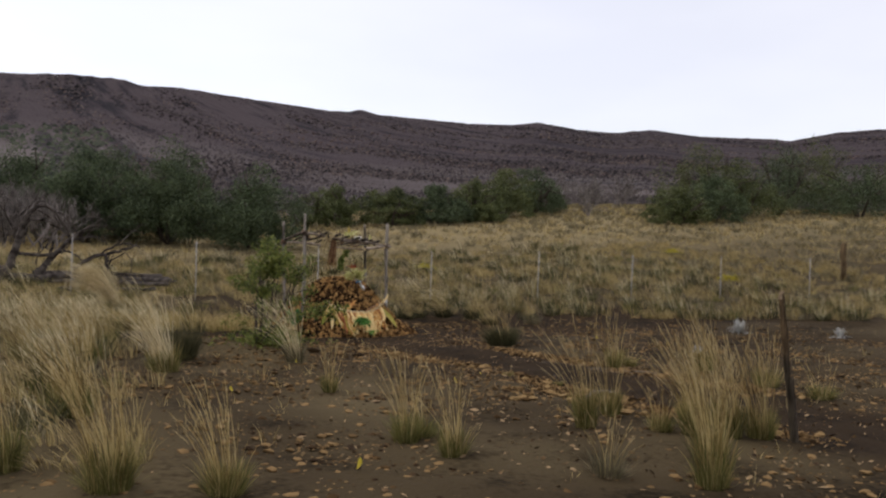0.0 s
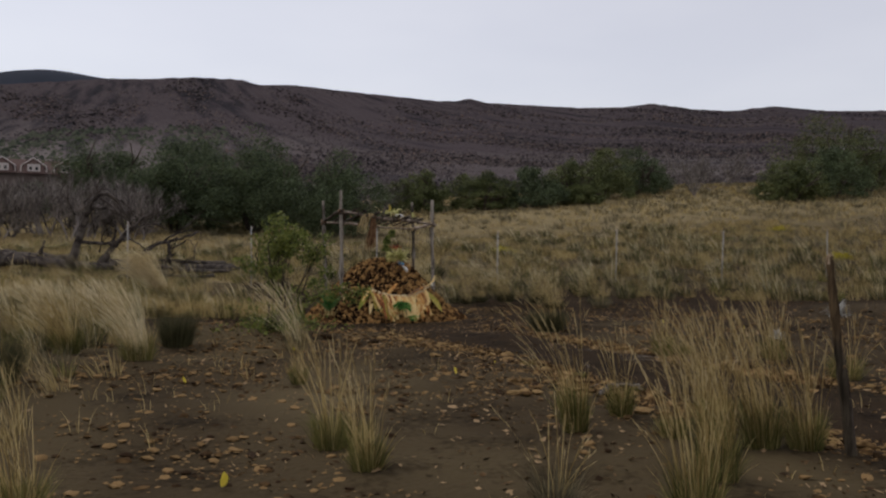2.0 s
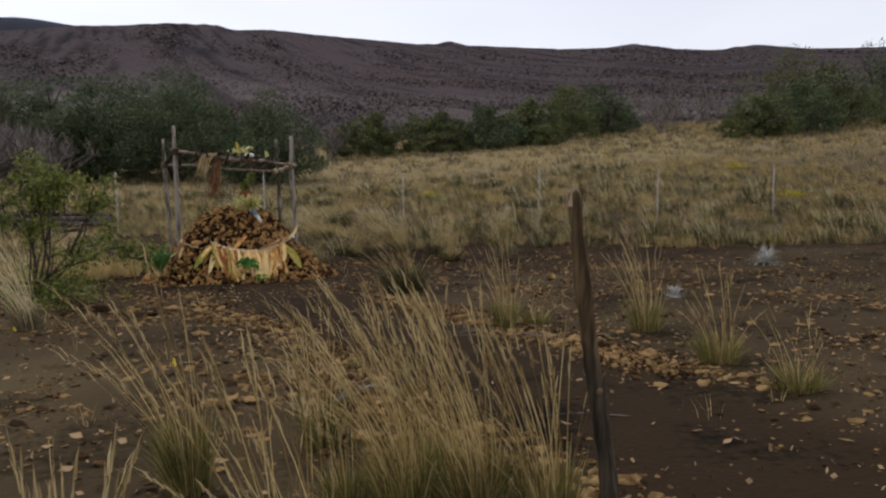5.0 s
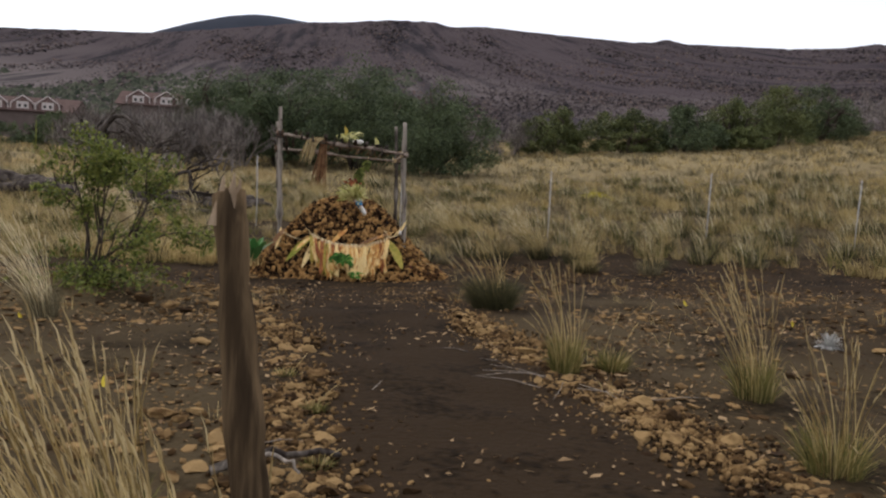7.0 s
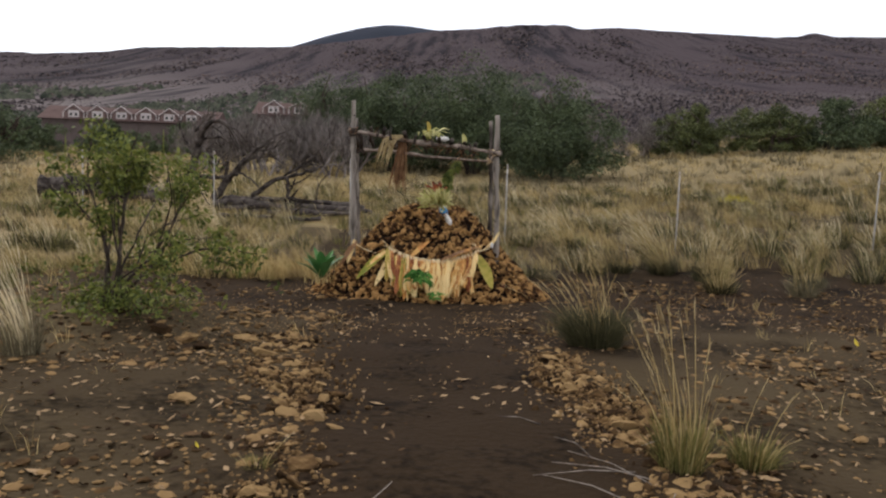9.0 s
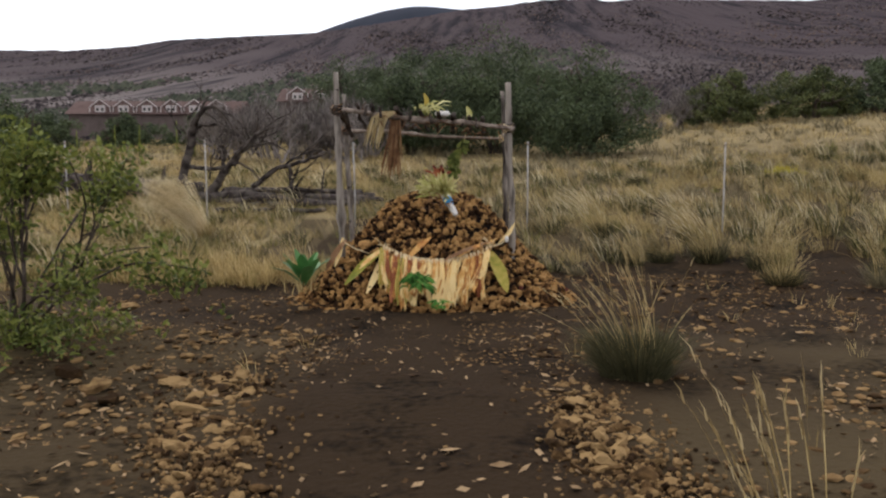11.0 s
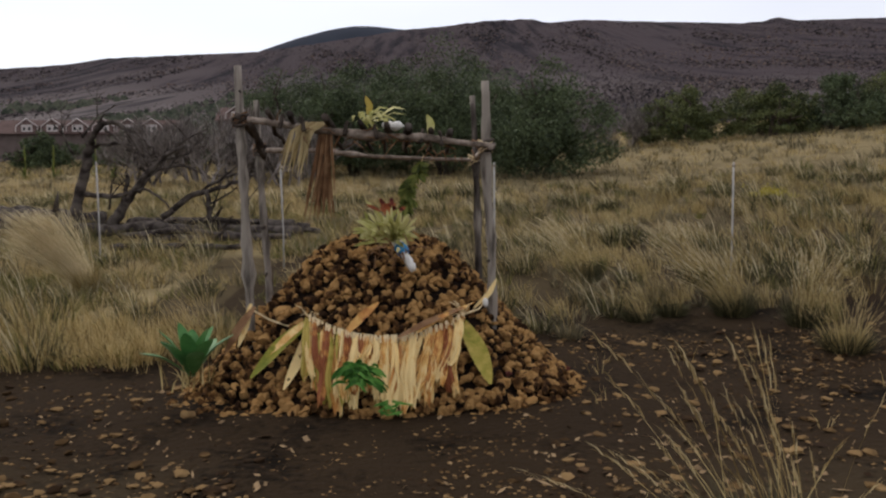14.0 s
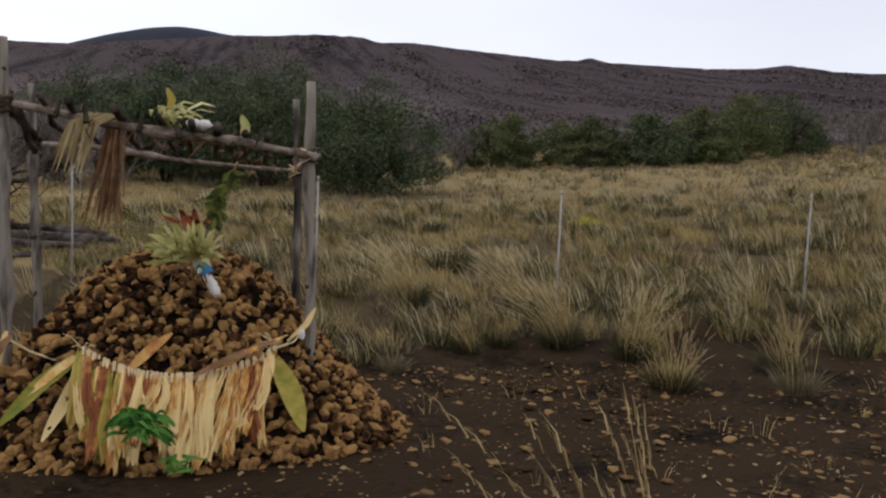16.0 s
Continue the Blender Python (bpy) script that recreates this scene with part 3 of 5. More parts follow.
# ---- the frame of poles ----
def pole_mesh(name, a, b, r0, r1, mat, knots=3, wobble=0.012, sides=9):
    """A rough pole from a to b, with knots."""
    a, b = np.array(a, float), np.array(b, float)
    n = 22
    t = np.linspace(0, 1, n)
    off = rng.normal(0, wobble, (5, 3))
    w = np.stack([np.interp(t, np.linspace(0, 1, 5), off[:, i]) for i in range(3)], 1) * np.sin(np.pi * t)[:, None]
    rad = r0 + (r1 - r0) * t
    for k in range(knots):
        rad = rad + r0 * 0.4 * np.exp(-((t - rng.uniform(0.1, 0.9)) / 0.022) ** 2)
    v, f = tube(a + (b - a) * t[:, None] + w, rad, sides, 0.05)
    return mesh_of(name, v, f, mat, True)


def build_frame():
    fr = empty("pole_frame", 0, 0.5, 0.05, "open frame of weathered poles tied over a stone mound", "pole frame")
    o = np.array([0, 0.5, 0.05])

    def put(name, a, b, r0, r1, mat=M_POLE, label="", **kw):
        return part(name, pole_mesh(name, np.array(a) - o, np.array(b) - o, r0, r1, mat, **kw), fr, label)

    put("pole", (-0.86, 0.06, 0.0), (-0.92, 0.0, 2.535), 0.034, 0.028, knots=6)
    put("pole", (1.02, 0.12, 0.0), (0.924, 0.0, 2.423), 0.033, 0.03, knots=7)
    put("pole", (-0.9, 1.02, 0.0), (-1.02, 1.06, 2.387), 0.032, 0.026, knots=6)
    put("pole", (0.99, 1.08, 0.0), (0.883, 1.10, 2.431), 0.031, 0.024, knots=6)
    put("beam", (-0.98, 0.02, 2.15), (1.0, -0.06, 1.935), 0.025, 0.021, M_BEAM, "peeled grey front beam", knots=9, wobble=0.02)
    put("beam", (-1.06, 1.05, 1.96), (1.0, 1.06, 1.86), 0.019, 0.016, M_BEAM, "thin back beam", knots=6)
    put("side_beam", (-0.91, -0.06, 2.16), (-0.99, 1.16, 1.98), 0.027, 0.023, M_BARK, knots=4)
    put("side_beam", (0.96, -0.1, 1.93), (0.93, 1.2, 1.9), 0.026, 0.022, M_BEAM, knots=4)
    for k, x in enumerate((-0.67, -0.5, -0.24, 0.0, 0.2, 0.36, 0.52, 0.66)):
        z = 2.15 - (x + 0.98) / 1.98 * 0.215 + 0.05
        put("rafter", (x, -0.16 - 0.05 * (k % 3), z + 0.015), (x - 0.1 + 0.03 * (k % 4), 1.14 + 0.05 * (k % 2), 2.0 - (x + 0.98) * 0.045), 0.02 + 0.004 * (k % 3), 0.014,
            M_DEAD if k % 2 else M_BARK, knots=3, wobble=0.02)
    for x0, y0, x1, y1, top in ((-0.86, 0.06, -0.92, 0.0, 2.535), (1.02, 0.12, 0.924, 0.0, 2.423), (-0.9, 1.02, -1.02, 1.06, 2.387), (0.99, 1.08, 0.883, 1.10, 2.431)):
        for k in range(5):
            t = (k + rng.uniform(0.15, 0.85)) / 5
            a = rng.uniform(-2.8, -0.3)
            at = np.array([x0 + (x1 - x0) * t + 0.024 * math.cos(a), y0 + (y1 - y0) * t + 0.024 * math.sin(a), top * t]) - o
            v, f = ROCK_SHAPES[k]
            part("knot", mesh_of("knot", v * np.array([0.015, 0.012, 0.02]) * rng.uniform(0.8, 1.4) + at, f, M_DEAD, True), fr, "dark knot")
    for x, y, z in ((-0.91, -0.005, 2.13), (0.945, 0.0, 1.945), (-0.99, 1.05, 1.95), (0.92, 1.09, 1.88)):
        for k in range(3):
            ang = np.linspace(0, 6.4, 14)
            ring = np.stack([x + 0.047 * np.cos(ang), y + 0.047 * np.sin(ang), z + 0.022 * (k - 1) + 0.02 * np.sin(ang + k)], 1) - o
            part("lashing", mesh_of("lashing", *tube(ring, 0.012, 6, 0.15), M_BARK, True), fr, "dark twisted lashing")
    put("branch_stub", (-0.84, 0.0, 2.12), (-0.80, 0.3, 1.86), 0.026, 0.018, M_BARK, knots=2)
    h = Heap()
    for i in range(60):
        x = rng.uniform(-0.85, 0.85)
        st = np.array([x, rng.choice([-0.04, 1.0]) + rng.normal(0, 0.03), 2.13 - (x + 0.98) * 0.108 + rng.uniform(-0.05, 0.06)]) - o
        d = np.array([rng.normal(0, 0.06), rng.normal(-0.02, 0.04), rng.normal(-0.03, 0.06)])
        h.add(*tube([st, st + d * 0.5 + rng.normal(0, 0.012, 3), st + d], (0.007, 0.005, 0.002), 4))
    part("dry_tendrils", h.mesh("dry_tendrils", M_BROWN_LEAF), fr, "curled dry leaf and bark shreds", "stuff")
    for k, x in enumerate((-0.6, -0.42, -0.12, 0.12, 0.44, 0.6)):
        z = 2.13 - (x + 0.98) * 0.108
        put("peg", (x, -0.09, z - 0.02), (x + 0.02 * (-1) ** k, -0.05, z + 0.085), 0.017, 0.012, M_BARK, knots=1, wobble=0.004)
    # lashings where beam and pole cross
    for x, y, z in ((-0.91, 0.0, 2.14), (0.93, 0.0, 1.94), (-1.0, 1.06, 1.96), (0.9, 1.09, 1.87)):
        h = Heap()
        for i in range(5):
            a = np.linspace(0, 2 * np.pi, 13)
            tilt = 0.6 * (-1) ** i
            pts = np.stack([np.cos(a) * 0.052, np.sin(a) * 0.052, tilt * np.cos(a) * 0.05 + (i - 2) * 0.012], 1) + np.array([x, y, z]) - o
            h.add(*tube(pts, 0.006, 5))
        part("lashing", h.mesh("lashing", M_STRING if z < 1.95 else M_BROWN_LEAF), fr, "bark cord lashing")
    return fr


build_frame()


def ribbon_leaf(path, width, up, droop=0.0, fold=0.25, n=9, tipw=0.15):
    """A long leaf along a path of points, folded along its midrib."""
    p = np.asarray(path, float)
    t = np.linspace(0, 1, len(p))
    q = np.stack([np.interp(np.linspace(0, 1, n), t, p[:, i]) for i in range(3)], 1)
    tang = np.gradient(q, axis=0)
    tang /= np.linalg.norm(tang, axis=1)[:, None] + 1e-9
    side = np.cross(tang, np.asarray(up, float))
    side /= np.linalg.norm(side, axis=1)[:, None] + 1e-9
    nor = np.cross(side, tang)
    s = np.linspace(0, 1, n)
    w = width * np.clip(np.sin(np.pi * (0.08 + 0.9 * s)) ** 0.7, tipw, 1) * 0.5
    left, right = q - side * w[:, None] + nor * (w * fold)[:, None], q + side * w[:, None] + nor * (w * fold)[:, None]
    v = np.stack([left, q, right], 1).reshape(-1, 3)
    f = []
    for i in range(n - 1):
        for j in range(2):
            a = i * 3 + j
            f += [(a, a + 1, a + 4), (a, a + 4, a + 3)]
    return v, f


def build_leaf_skirt():
    """Garland of long dry leaves tied on a cord, lying on the front of the mound."""
    g = empty("leaf_garland", 0.25, -0.3, 0.4, "dry ti leaf garland draped over the mound's front", "leaf garland")
    o = np.array([0.25, -0.3, 0.4])
    A, B = np.array([-0.38, -0.20, 0.66]), np.array([0.76, -0.15, 0.67])

    def cord(s):
        p = A + (B - A) * s
        sag = 4 * s * (1 - s)
        return p + np.array([0, -0.24 * sag, -0.12 * sag])

    s = np.linspace(0, 1, 28)
    part("cord", mesh_of("cord", *tube(np.array([cord(k) + np.array([0, 0, 0.006 * math.sin(60 * k)]) for k in s]) - o, 0.015, 6, 0.25), M_STRING), g, "twisted raffia cord")
    part("cord", mesh_of("cord", *tube(np.array([(-0.88, -0.02, 0.72), (-0.7, -0.1, 0.64), (-0.55, -0.16, 0.60), (-0.38, -0.18, 0.66)]) - o, 0.007, 5, 0.2), M_STRING), g, "twisted raffia cord")
    part("cord", mesh_of("cord", *tube(np.array([(0.76, -0.13, 0.68), (0.88, -0.06, 0.71), (1.0, 0.04, 0.84)]) - o, 0.007, 5, 0.2), M_STRING), g, "twisted raffia cord")
    def front(x, z):
        """Where the face of the mound reaches the height z."""
        ys = np.linspace(0.4, -1.1, 80)
        return float(ys[int(np.argmax(mound_z(np.full(80, x), ys) < z - 0.05))])

    def pleated(path, w0, w1, folds):
        """A withered leaf, gathered at its top and pleated along its length, with a ragged end."""
        p = np.asarray(path, float)
        n, across = 12, 7
        t = np.linspace(0, 1, n)
        q = np.stack([np.interp(t, np.linspace(0, 1, len(p)), p[:, i]) for i in range(3)], 1)
        for c in range(2):
            q[1:-1] = (q[:-2] + 2 * q[1:-1] + q[2:]) / 4
        turn = rng.normal(0, 0.35)
        phase = rng.uniform(0, 6.28)
        v = []
        for i in range(n):
            w = (w0 + (w1 - w0) * t[i] ** 0.6) * (1 if t[i] < 0.8 else 1 - 1.6 * (t[i] - 0.8))
            for c in range(across):
                a = c / (across - 1) - 0.5
                deep = 0.016 * math.sin(folds * 6.28 * a + phase + 0.6 * t[i]) + rng.normal(0, 0.002)
                ragged = rng.uniform(-0.035, 0.03) if i == n - 1 else 0
                v.append(q[i] + np.array([a * w * math.cos(turn), deep - abs(a * w) * 0.2 * math.sin(turn), ragged]))
        f = []
        for i in range(n - 1):
            for c in range(across - 1):
                a = i * across + c
                f += [(a, a + 1, a + across + 1), (a, a + across + 1, a + across)]
        return np.array(v), f

    reach = [(0.0, 0.38), (0.12, 0.46), (0.3, 0.36), (0.42, 0.30), (0.55, 0.38), (0.75, 0.40), (0.9, 0.38), (1.0, 0.34)]
    for k in range(70):
        u = float(np.clip((k + rng.uniform(-1.0, 1.0)) / 69, 0, 1))
        top = cord(u) + np.array([0, -0.012 - 0.02 * rng.random(), 0.015])
        L = float(np.interp(u, [p for p, q in reach], [q for p, q in reach])) * rng.uniform(0.74, 1.14)
        fan = (0.5 - u) * 0.2 + rng.normal(0, 0.055)
        pts = [top + np.array([rng.normal(0, 0.01), 0.01, 0.016 * rng.random()]), top + np.array([fan * 0.2, -0.03, -L * 0.3]), top + np.array([fan * 0.6, -0.05, -L * 0.65]), top + np.array([fan, -0.06, -L])]
        for q in pts[1:]:
            q[2] = max(q[2], 0.09)
            q[1] = min(q[1], front(q[0], q[2]) - 0.045 - 0.07 * rng.random())
            q[0] += rng.normal(0, 0.018)
        green = u < 0.2 and k % 4 == 1
        part("leaf", mesh_of("leaf", *pleated(np.array(pts) - o, 0.022, rng.uniform(0.05, 0.10), int(rng.integers(1, 3))),
                             M_YELLOW_LEAF if green else M_DRY_LEAF, True), g, "yellow-green leaf" if green else "")
        # the loop of each leaf over the cord
        c = cord(u)
        part("loop", mesh_of("loop", *tube(np.array([c + np.array([0, 0.015, 0.0]), c + np.array([0.004, -0.02, 0.034]), c + np.array([0.008, -0.055, -0.012])]) - o, 0.0085, 5, 0.25), M_STRING), g)
    # loose leaves at both ends and along the top
    loose = [((-0.37, -0.20, 0.66), (-0.55, -0.42, 0.52), (-0.72, -0.66, 0.33), 0.10, M_YELLOW_LEAF, "long green-yellow leaf"),
             ((-0.38, -0.20, 0.66), (-0.50, -0.36, 0.57), (-0.62, -0.50, 0.46), 0.06, M_DRY_LEAF, ""),
             ((0.75, -0.20, 0.64), (0.85, -0.42, 0.46), (0.93, -0.62, 0.27), 0.15, M_YELLOW_LEAF, "broad green-yellow leaf"),
             ((-0.36, -0.24, 0.62), (-0.42, -0.44, 0.42), (-0.50, -0.64, 0.24), 0.08, M_DRY_LEAF, ""),
             ((-0.33, -0.24, 0.62), (-0.34, -0.44, 0.44), (-0.36, -0.60, 0.30), 0.08, M_DRY_LEAF, ""),
             ((-0.10, -0.40, 0.58), (0.02, -0.36, 0.70), (0.14, -0.30, 0.80), 0.075, M_DRY_LEAF, ""),
             ((0.28, -0.46, 0.57), (0.50, -0.40, 0.67), (0.76, -0.22, 0.75), 0.055, M_BROWN_LEAF, "brown withered leaf"),
             ((0.42, -0.44, 0.60), (0.60, -0.34, 0.70), (0.84, -0.14, 0.77), 0.04, M_DRY_LEAF, ""),
             ((0.84, 0.0, 0.70), (0.96, -0.02, 0.82), (1.02, 0.02, 0.93), 0.045, M_DRY_LEAF, ""),
             ((-0.80, -0.12, 0.74), (-0.90, -0.2, 0.60), (-0.99, -0.3, 0.42), 0.07, M_BROWN_LEAF, "brown withered leaf"),
             ((-0.84, -0.08, 0.76), (-0.86, -0.18, 0.60), (-0.90, -0.26, 0.46), 0.05, M_DRY_LEAF, "")]
    for a, b, c, w, mat, lab in loose:
        part("leaf", mesh_of("leaf", *ribbon_leaf(np.array([a, b, c]) - o, w, (0.2, -0.6, 1)), mat, True), g, lab)
    # frayed knots of raffia
    for p in ((-0.38, -0.20, 0.67), (0.76, -0.15, 0.68)):
        h = Heap()
        for i in range(9):
            d = np.array([rng.uniform(-0.12, 0.12), rng.uniform(-0.1, 0.0), rng.uniform(-0.08, 0.12)])
            h.add(*tube(np.array([p, np.array(p) + d * 0.6 + np.array([0, 0, 0.02]), np.array(p) + d]) - o, (0.006, 0.004, 0.002), 4))
        part("knot", h.mesh("knot", M_STRING), g, "frayed raffia knot")
    return g


build_leaf_skirt()


def leaf_cluster(name, n, length, width, spread, mat, r=rng, up=0.8):
    """Many pointed leaves from one foot, as one mesh."""
    h = Heap()
    for i in range(n):
        a, tilt = r.uniform(0, 2 * np.pi), r.uniform(0.15, 1.0) * spread
        d = np.array([math.cos(a) * math.sin(tilt), math.sin(a) * math.sin(tilt), math.cos(tilt) * up])
        L = length * r.uniform(0.6, 1.1)
        mid = d * L * 0.55
        tip = d * L + np.array([0, 0, -L * 0.25 * tilt])
        h.add(*ribbon_leaf([(0, 0, 0), mid, tip], width * r.uniform(0.7, 1.2), (0.1, 0.05, 1), n=6, tipw=0.05))
    return h.mesh(name, mat, True)


def build_offerings():
    # green leaves laid in front of the garland
    p = empty("green_leaf_bundle", 0.04, -0.86, 0.33, "fresh green fern-like leaves against dry garland", "leaf bundle")
    h = Heap()
    for i in range(130):
        a = rng.uniform(-1.4, 1.9)
        b = np.array([rng.uniform(-0.08, 0.08), rng.uniform(-0.05, 0.04), rng.uniform(0.02, 0.14)])
        d = np.array([math.sin(a) * 0.12, rng.uniform(-0.07, 0.0), -0.05 + 0.08 * math.cos(a) - 0.04 * rng.random()])
        h.add(*ribbon_leaf([b, b + d * 0.6 + np.array([0, -0.02, 0.03]), b + d], rng.uniform(0.014, 0.026), (rng.normal(0, 0.4), -1, 0.4), n=6, tipw=0.05))
    part("leaves", h.mesh("leaves", M_FRESH_LEAF, True), p, kind="stuff")
    h = Heap()
    for i in range(12):
        b = np.array([rng.uniform(0.14, 0.28), rng.uniform(-0.06, 0.0), rng.uniform(-0.20, -0.13)])
        h.add(*ribbon_leaf([b, b + np.array([rng.uniform(-0.05, 0.05), -0.02, 0.03]), b + np.array([rng.uniform(-0.1, 0.1), -0.04, 0.01])], 0.02, (0, -1, 0.4), n=5, tipw=0.05))
    part("low_leaves", h.mesh("low_leaves", M_FRESH_LEAF, True), p, kind="stuff")

    # broad-leaved plant at the mound's corner
    q = empty("broad_leaf_plant", -1.20, -0.40, 0.22, "low plant with broad green leaves beside mound", "plant")
    for i in range(13):
        a = i * 2.4
        t = 0.35 + 0.75 * (i / 13)
        d = np.array([math.cos(a) * math.sin(t), math.sin(a) * math.sin(t), math.cos(t)])
        L = 0.36 + 0.06 * rng.random()
        part("leaf", mesh_of("leaf", *ribbon_leaf([(0, 0, 0.06), d * L * 0.55 + np.array([0, 0, 0.1]), d * L + np.array([0, 0, 0.06])], 0.12, (0.05, 0.1, 1), n=8, tipw=0.1), M_BROAD_LEAF, True), q)
    h = Heap()
    for i in range(40):
        b = np.array([rng.normal(0, 0.08), rng.normal(-0.02, 0.08), 0])
        h.add(*blades([b], [rng.uniform(0.1, 0.28)], [rng.normal(0, 0.08, 2)], 0.012))
    part("dry_stalks", h.mesh("dry_stalks", M_GOLD), q, "dry yellow stalks", "stuff")

    # bouquet on the mound
    b = empty("bouquet", 0.28, -0.02, 1.19, "bouquet of pale leaves with blue-banded white wrapper", "bouquet")
    ax = np.array([0.26, -0.28, -0.42])
    ax = ax / np.linalg.norm(ax)
    pts = np.array([ax * t for t in np.linspace(-0.05, 0.24, 8)])
    v, f = tube(pts, [0.040, 0.037, 0.030, 0.027, 0.029, 0.033, 0.029, 0.020], 12, 0.16)
    part("wrapper", mesh_of("wrapper", v, f, M_WHITE, True), b, "crumpled white paper wrapper")
    part("band", mesh_of("band", *tube(np.array([ax * t for t in (0.0, 0.025, 0.055, 0.08)]), [0.046, 0.049, 0.046, 0.042], 12, 0.05), M_BLUE, True), b, "bright blue band")
    h = Heap()
    for i in range(170):
        c = rng.uniform(-1, 1)
        dirn = np.array([-0.11 + 0.24 * c, -0.08 + rng.normal(0, 0.06), 0.15 + rng.normal(0, 0.06) - 0.06 * abs(c)])
        start = np.array([-0.03, 0.0, 0.03]) + dirn * rng.uniform(0.05, 0.8)
        tip = start + dirn * rng.uniform(0.3, 0.5) + rng.normal(0, 0.035, 3)
        h.add(*ribbon_leaf([start, (start + tip) / 2 + np.array([0, -0.012, 0.012]), tip], rng.uniform(0.019, 0.032), (rng.normal(0, 0.4), -1, 0.5), n=5, tipw=0.05))
    part("leaves", h.mesh("leaves", M_PALE_LEAF, True), b, "pale yellow-green leaves", kind="stuff")
    h = Heap()
    for i in range(24):
        st = np.array([-0.10 + rng.normal(0, 0.035), 0.03 + rng.normal(0, 0.02), 0.27 + rng.normal(0, 0.03)])
        d = np.array([rng.normal(0, 0.04), rng.normal(0, 0.03), rng.uniform(0.0, 0.09)])
        h.add(*ribbon_leaf([st, st + d * 0.6, st + d], rng.uniform(0.02, 0.04), (0, -1, 0.3), n=5, tipw=0.05))
    part("red_leaves", h.mesh("red_leaves", M_RED_LEAF, True), b, "orange-red withered flower", kind="stuff")
    h = Heap()
    for i in range(34):
        st = np.array([rng.normal(-0.06, 0.10), -0.12 + rng.normal(0, 0.04), -0.06 + rng.normal(0, 0.07)])
        d = rng.normal(0, 0.07, 3)
        h.add(*tube([st, st + d * 0.5 + np.array([0, 0, 0.02]), st + d], (0.006, 0.005, 0.002), 4))
    part("dry_stems", h.mesh("dry_stems", M_BROWN_LEAF), b, "brown dry stems", kind="stuff")

    # bundle of dried leaves hanging from the front beam
    d = empty("dried_leaf_bundle", -0.27, 0.02, 2.1, "bundle of dried brown leaves hanging from beam", "leaf bundle")
    h = Heap()
    for i in range(34):
        x = rng.normal(0, 0.03)
        L = rng.uniform(0.45, 0.78)
        h.add(*ribbon_leaf([(x * 0.5, 0, 0), (x - 0.02, -0.04 + rng.normal(0, 0.02), -L * 0.5), (x * 1.8 - 0.05 + rng.normal(0, 0.02), rng.normal(0, 0.03), -L)], rng.uniform(0.012, 0.032), (rng.normal(0, 0.6), -1, 0), fold=0.4, n=7))
    part("leaves", h.mesh("leaves", M_BROWN_LEAF, True), d, kind="stuff")
    h = Heap()
    for i in range(30):
        x = rng.normal(-0.17, 0.04)
        L = rng.uniform(0.25, 0.42)
        h.add(*ribbon_leaf([(x + 0.12, -0.02, 0.02), (x + 0.02, -0.08, -0.05), (x - 0.05 + rng.normal(0, 0.03), -0.07, -L)], rng.uniform(0.012, 0.024), (rng.normal(0, 0.5), -1, 0), n=7))
    part("yellow_leaves", h.mesh("yellow_leaves", M_PLUME, True), d, "limp yellow leaves", kind="stuff")

    # leaf lei hanging from the back beam
    e = empty("green_lei", 0.42, 1.03, 1.86, "hanging lei of withering green leaves", "lei")
    h = Heap()
    for i in range(120):
        t = rng.random()
        c = np.array([-0.16 * t + 0.03 * math.sin(9 * t), -0.02, -0.42 * t])
        a = rng.uniform(0, 2 * np.pi)
        dd = np.array([math.cos(a) * 0.085, rng.uniform(-0.06, 0.03), math.sin(a) * 0.05 - 0.05])
        h.add(*ribbon_leaf([c, c + dd * 0.6, c + dd], rng.uniform(0.022, 0.04), (rng.normal(0, 0.5), -1, 0.3), n=5, tipw=0.05))
    part("leaves", h.mesh("leaves", M_LEAF_SHRUB, True), e, kind="stuff")
    part("cord", mesh_of("cord", *tube([(0.03, 0, 0.05), (0, -0.02, -0.05), (-0.08, -0.02, -0.22), (-0.16, -0.02, -0.42)], 0.005, 5), M_STRING), e)

    # leaves and shells laid on the roof of the frame
    t = empty("roof_offering", 0.0, 0.02, 2.13, "yellowed leaves laid on the roof poles", "leaf bundle")
    h = Heap()
    for i in range(30):
        st = np.array([rng.uniform(-0.08, 0.18), rng.uniform(-0.08, 0.1), rng.uniform(-0.02, 0.05)])
        dd = np.array([rng.uniform(-0.05, 0.2), rng.uniform(-0.1, 0.05), rng.uniform(-0.06, 0.05)])
        h.add(*ribbon_leaf([st, st + dd * 0.5 + np.array([0, 0, 0.03]), st + dd], rng.uniform(0.02, 0.045), (0, -0.5, 1), n=5, tipw=0.05))
    part("leaves", h.mesh("leaves", M_PALE_LEAF, True), t, kind="stuff")
    part("upright_leaf", mesh_of("upright_leaf", *ribbon_leaf([(0.05, 0.0, 0.04), (0.06, -0.01, 0.11), (0.03, -0.02, 0.18)], 0.05, (0.1, -1, 0.1)), M_YELLOW_LEAF, True), t, "folded yellow-green leaf")
    for x, lab in ((0.20, "white shell"), (0.26, "white shell")):
        v, f = rock_shape(rng, 2, 0.8, 0.25)
        sh = new("shell", mesh_of("shell", v * 0.04, f, M_WHITE, True))
        sh.location = (x, -0.05, 2.092 - (x - 0.2) * 0.1)
        tagged(sh, "small white shell resting on the front beam", "shell", "shells on the beam")
    l = empty("leaf_sprig", 0.51, -0.02, 2.04, "yellow withered leaf tied on the beam", "leaf")
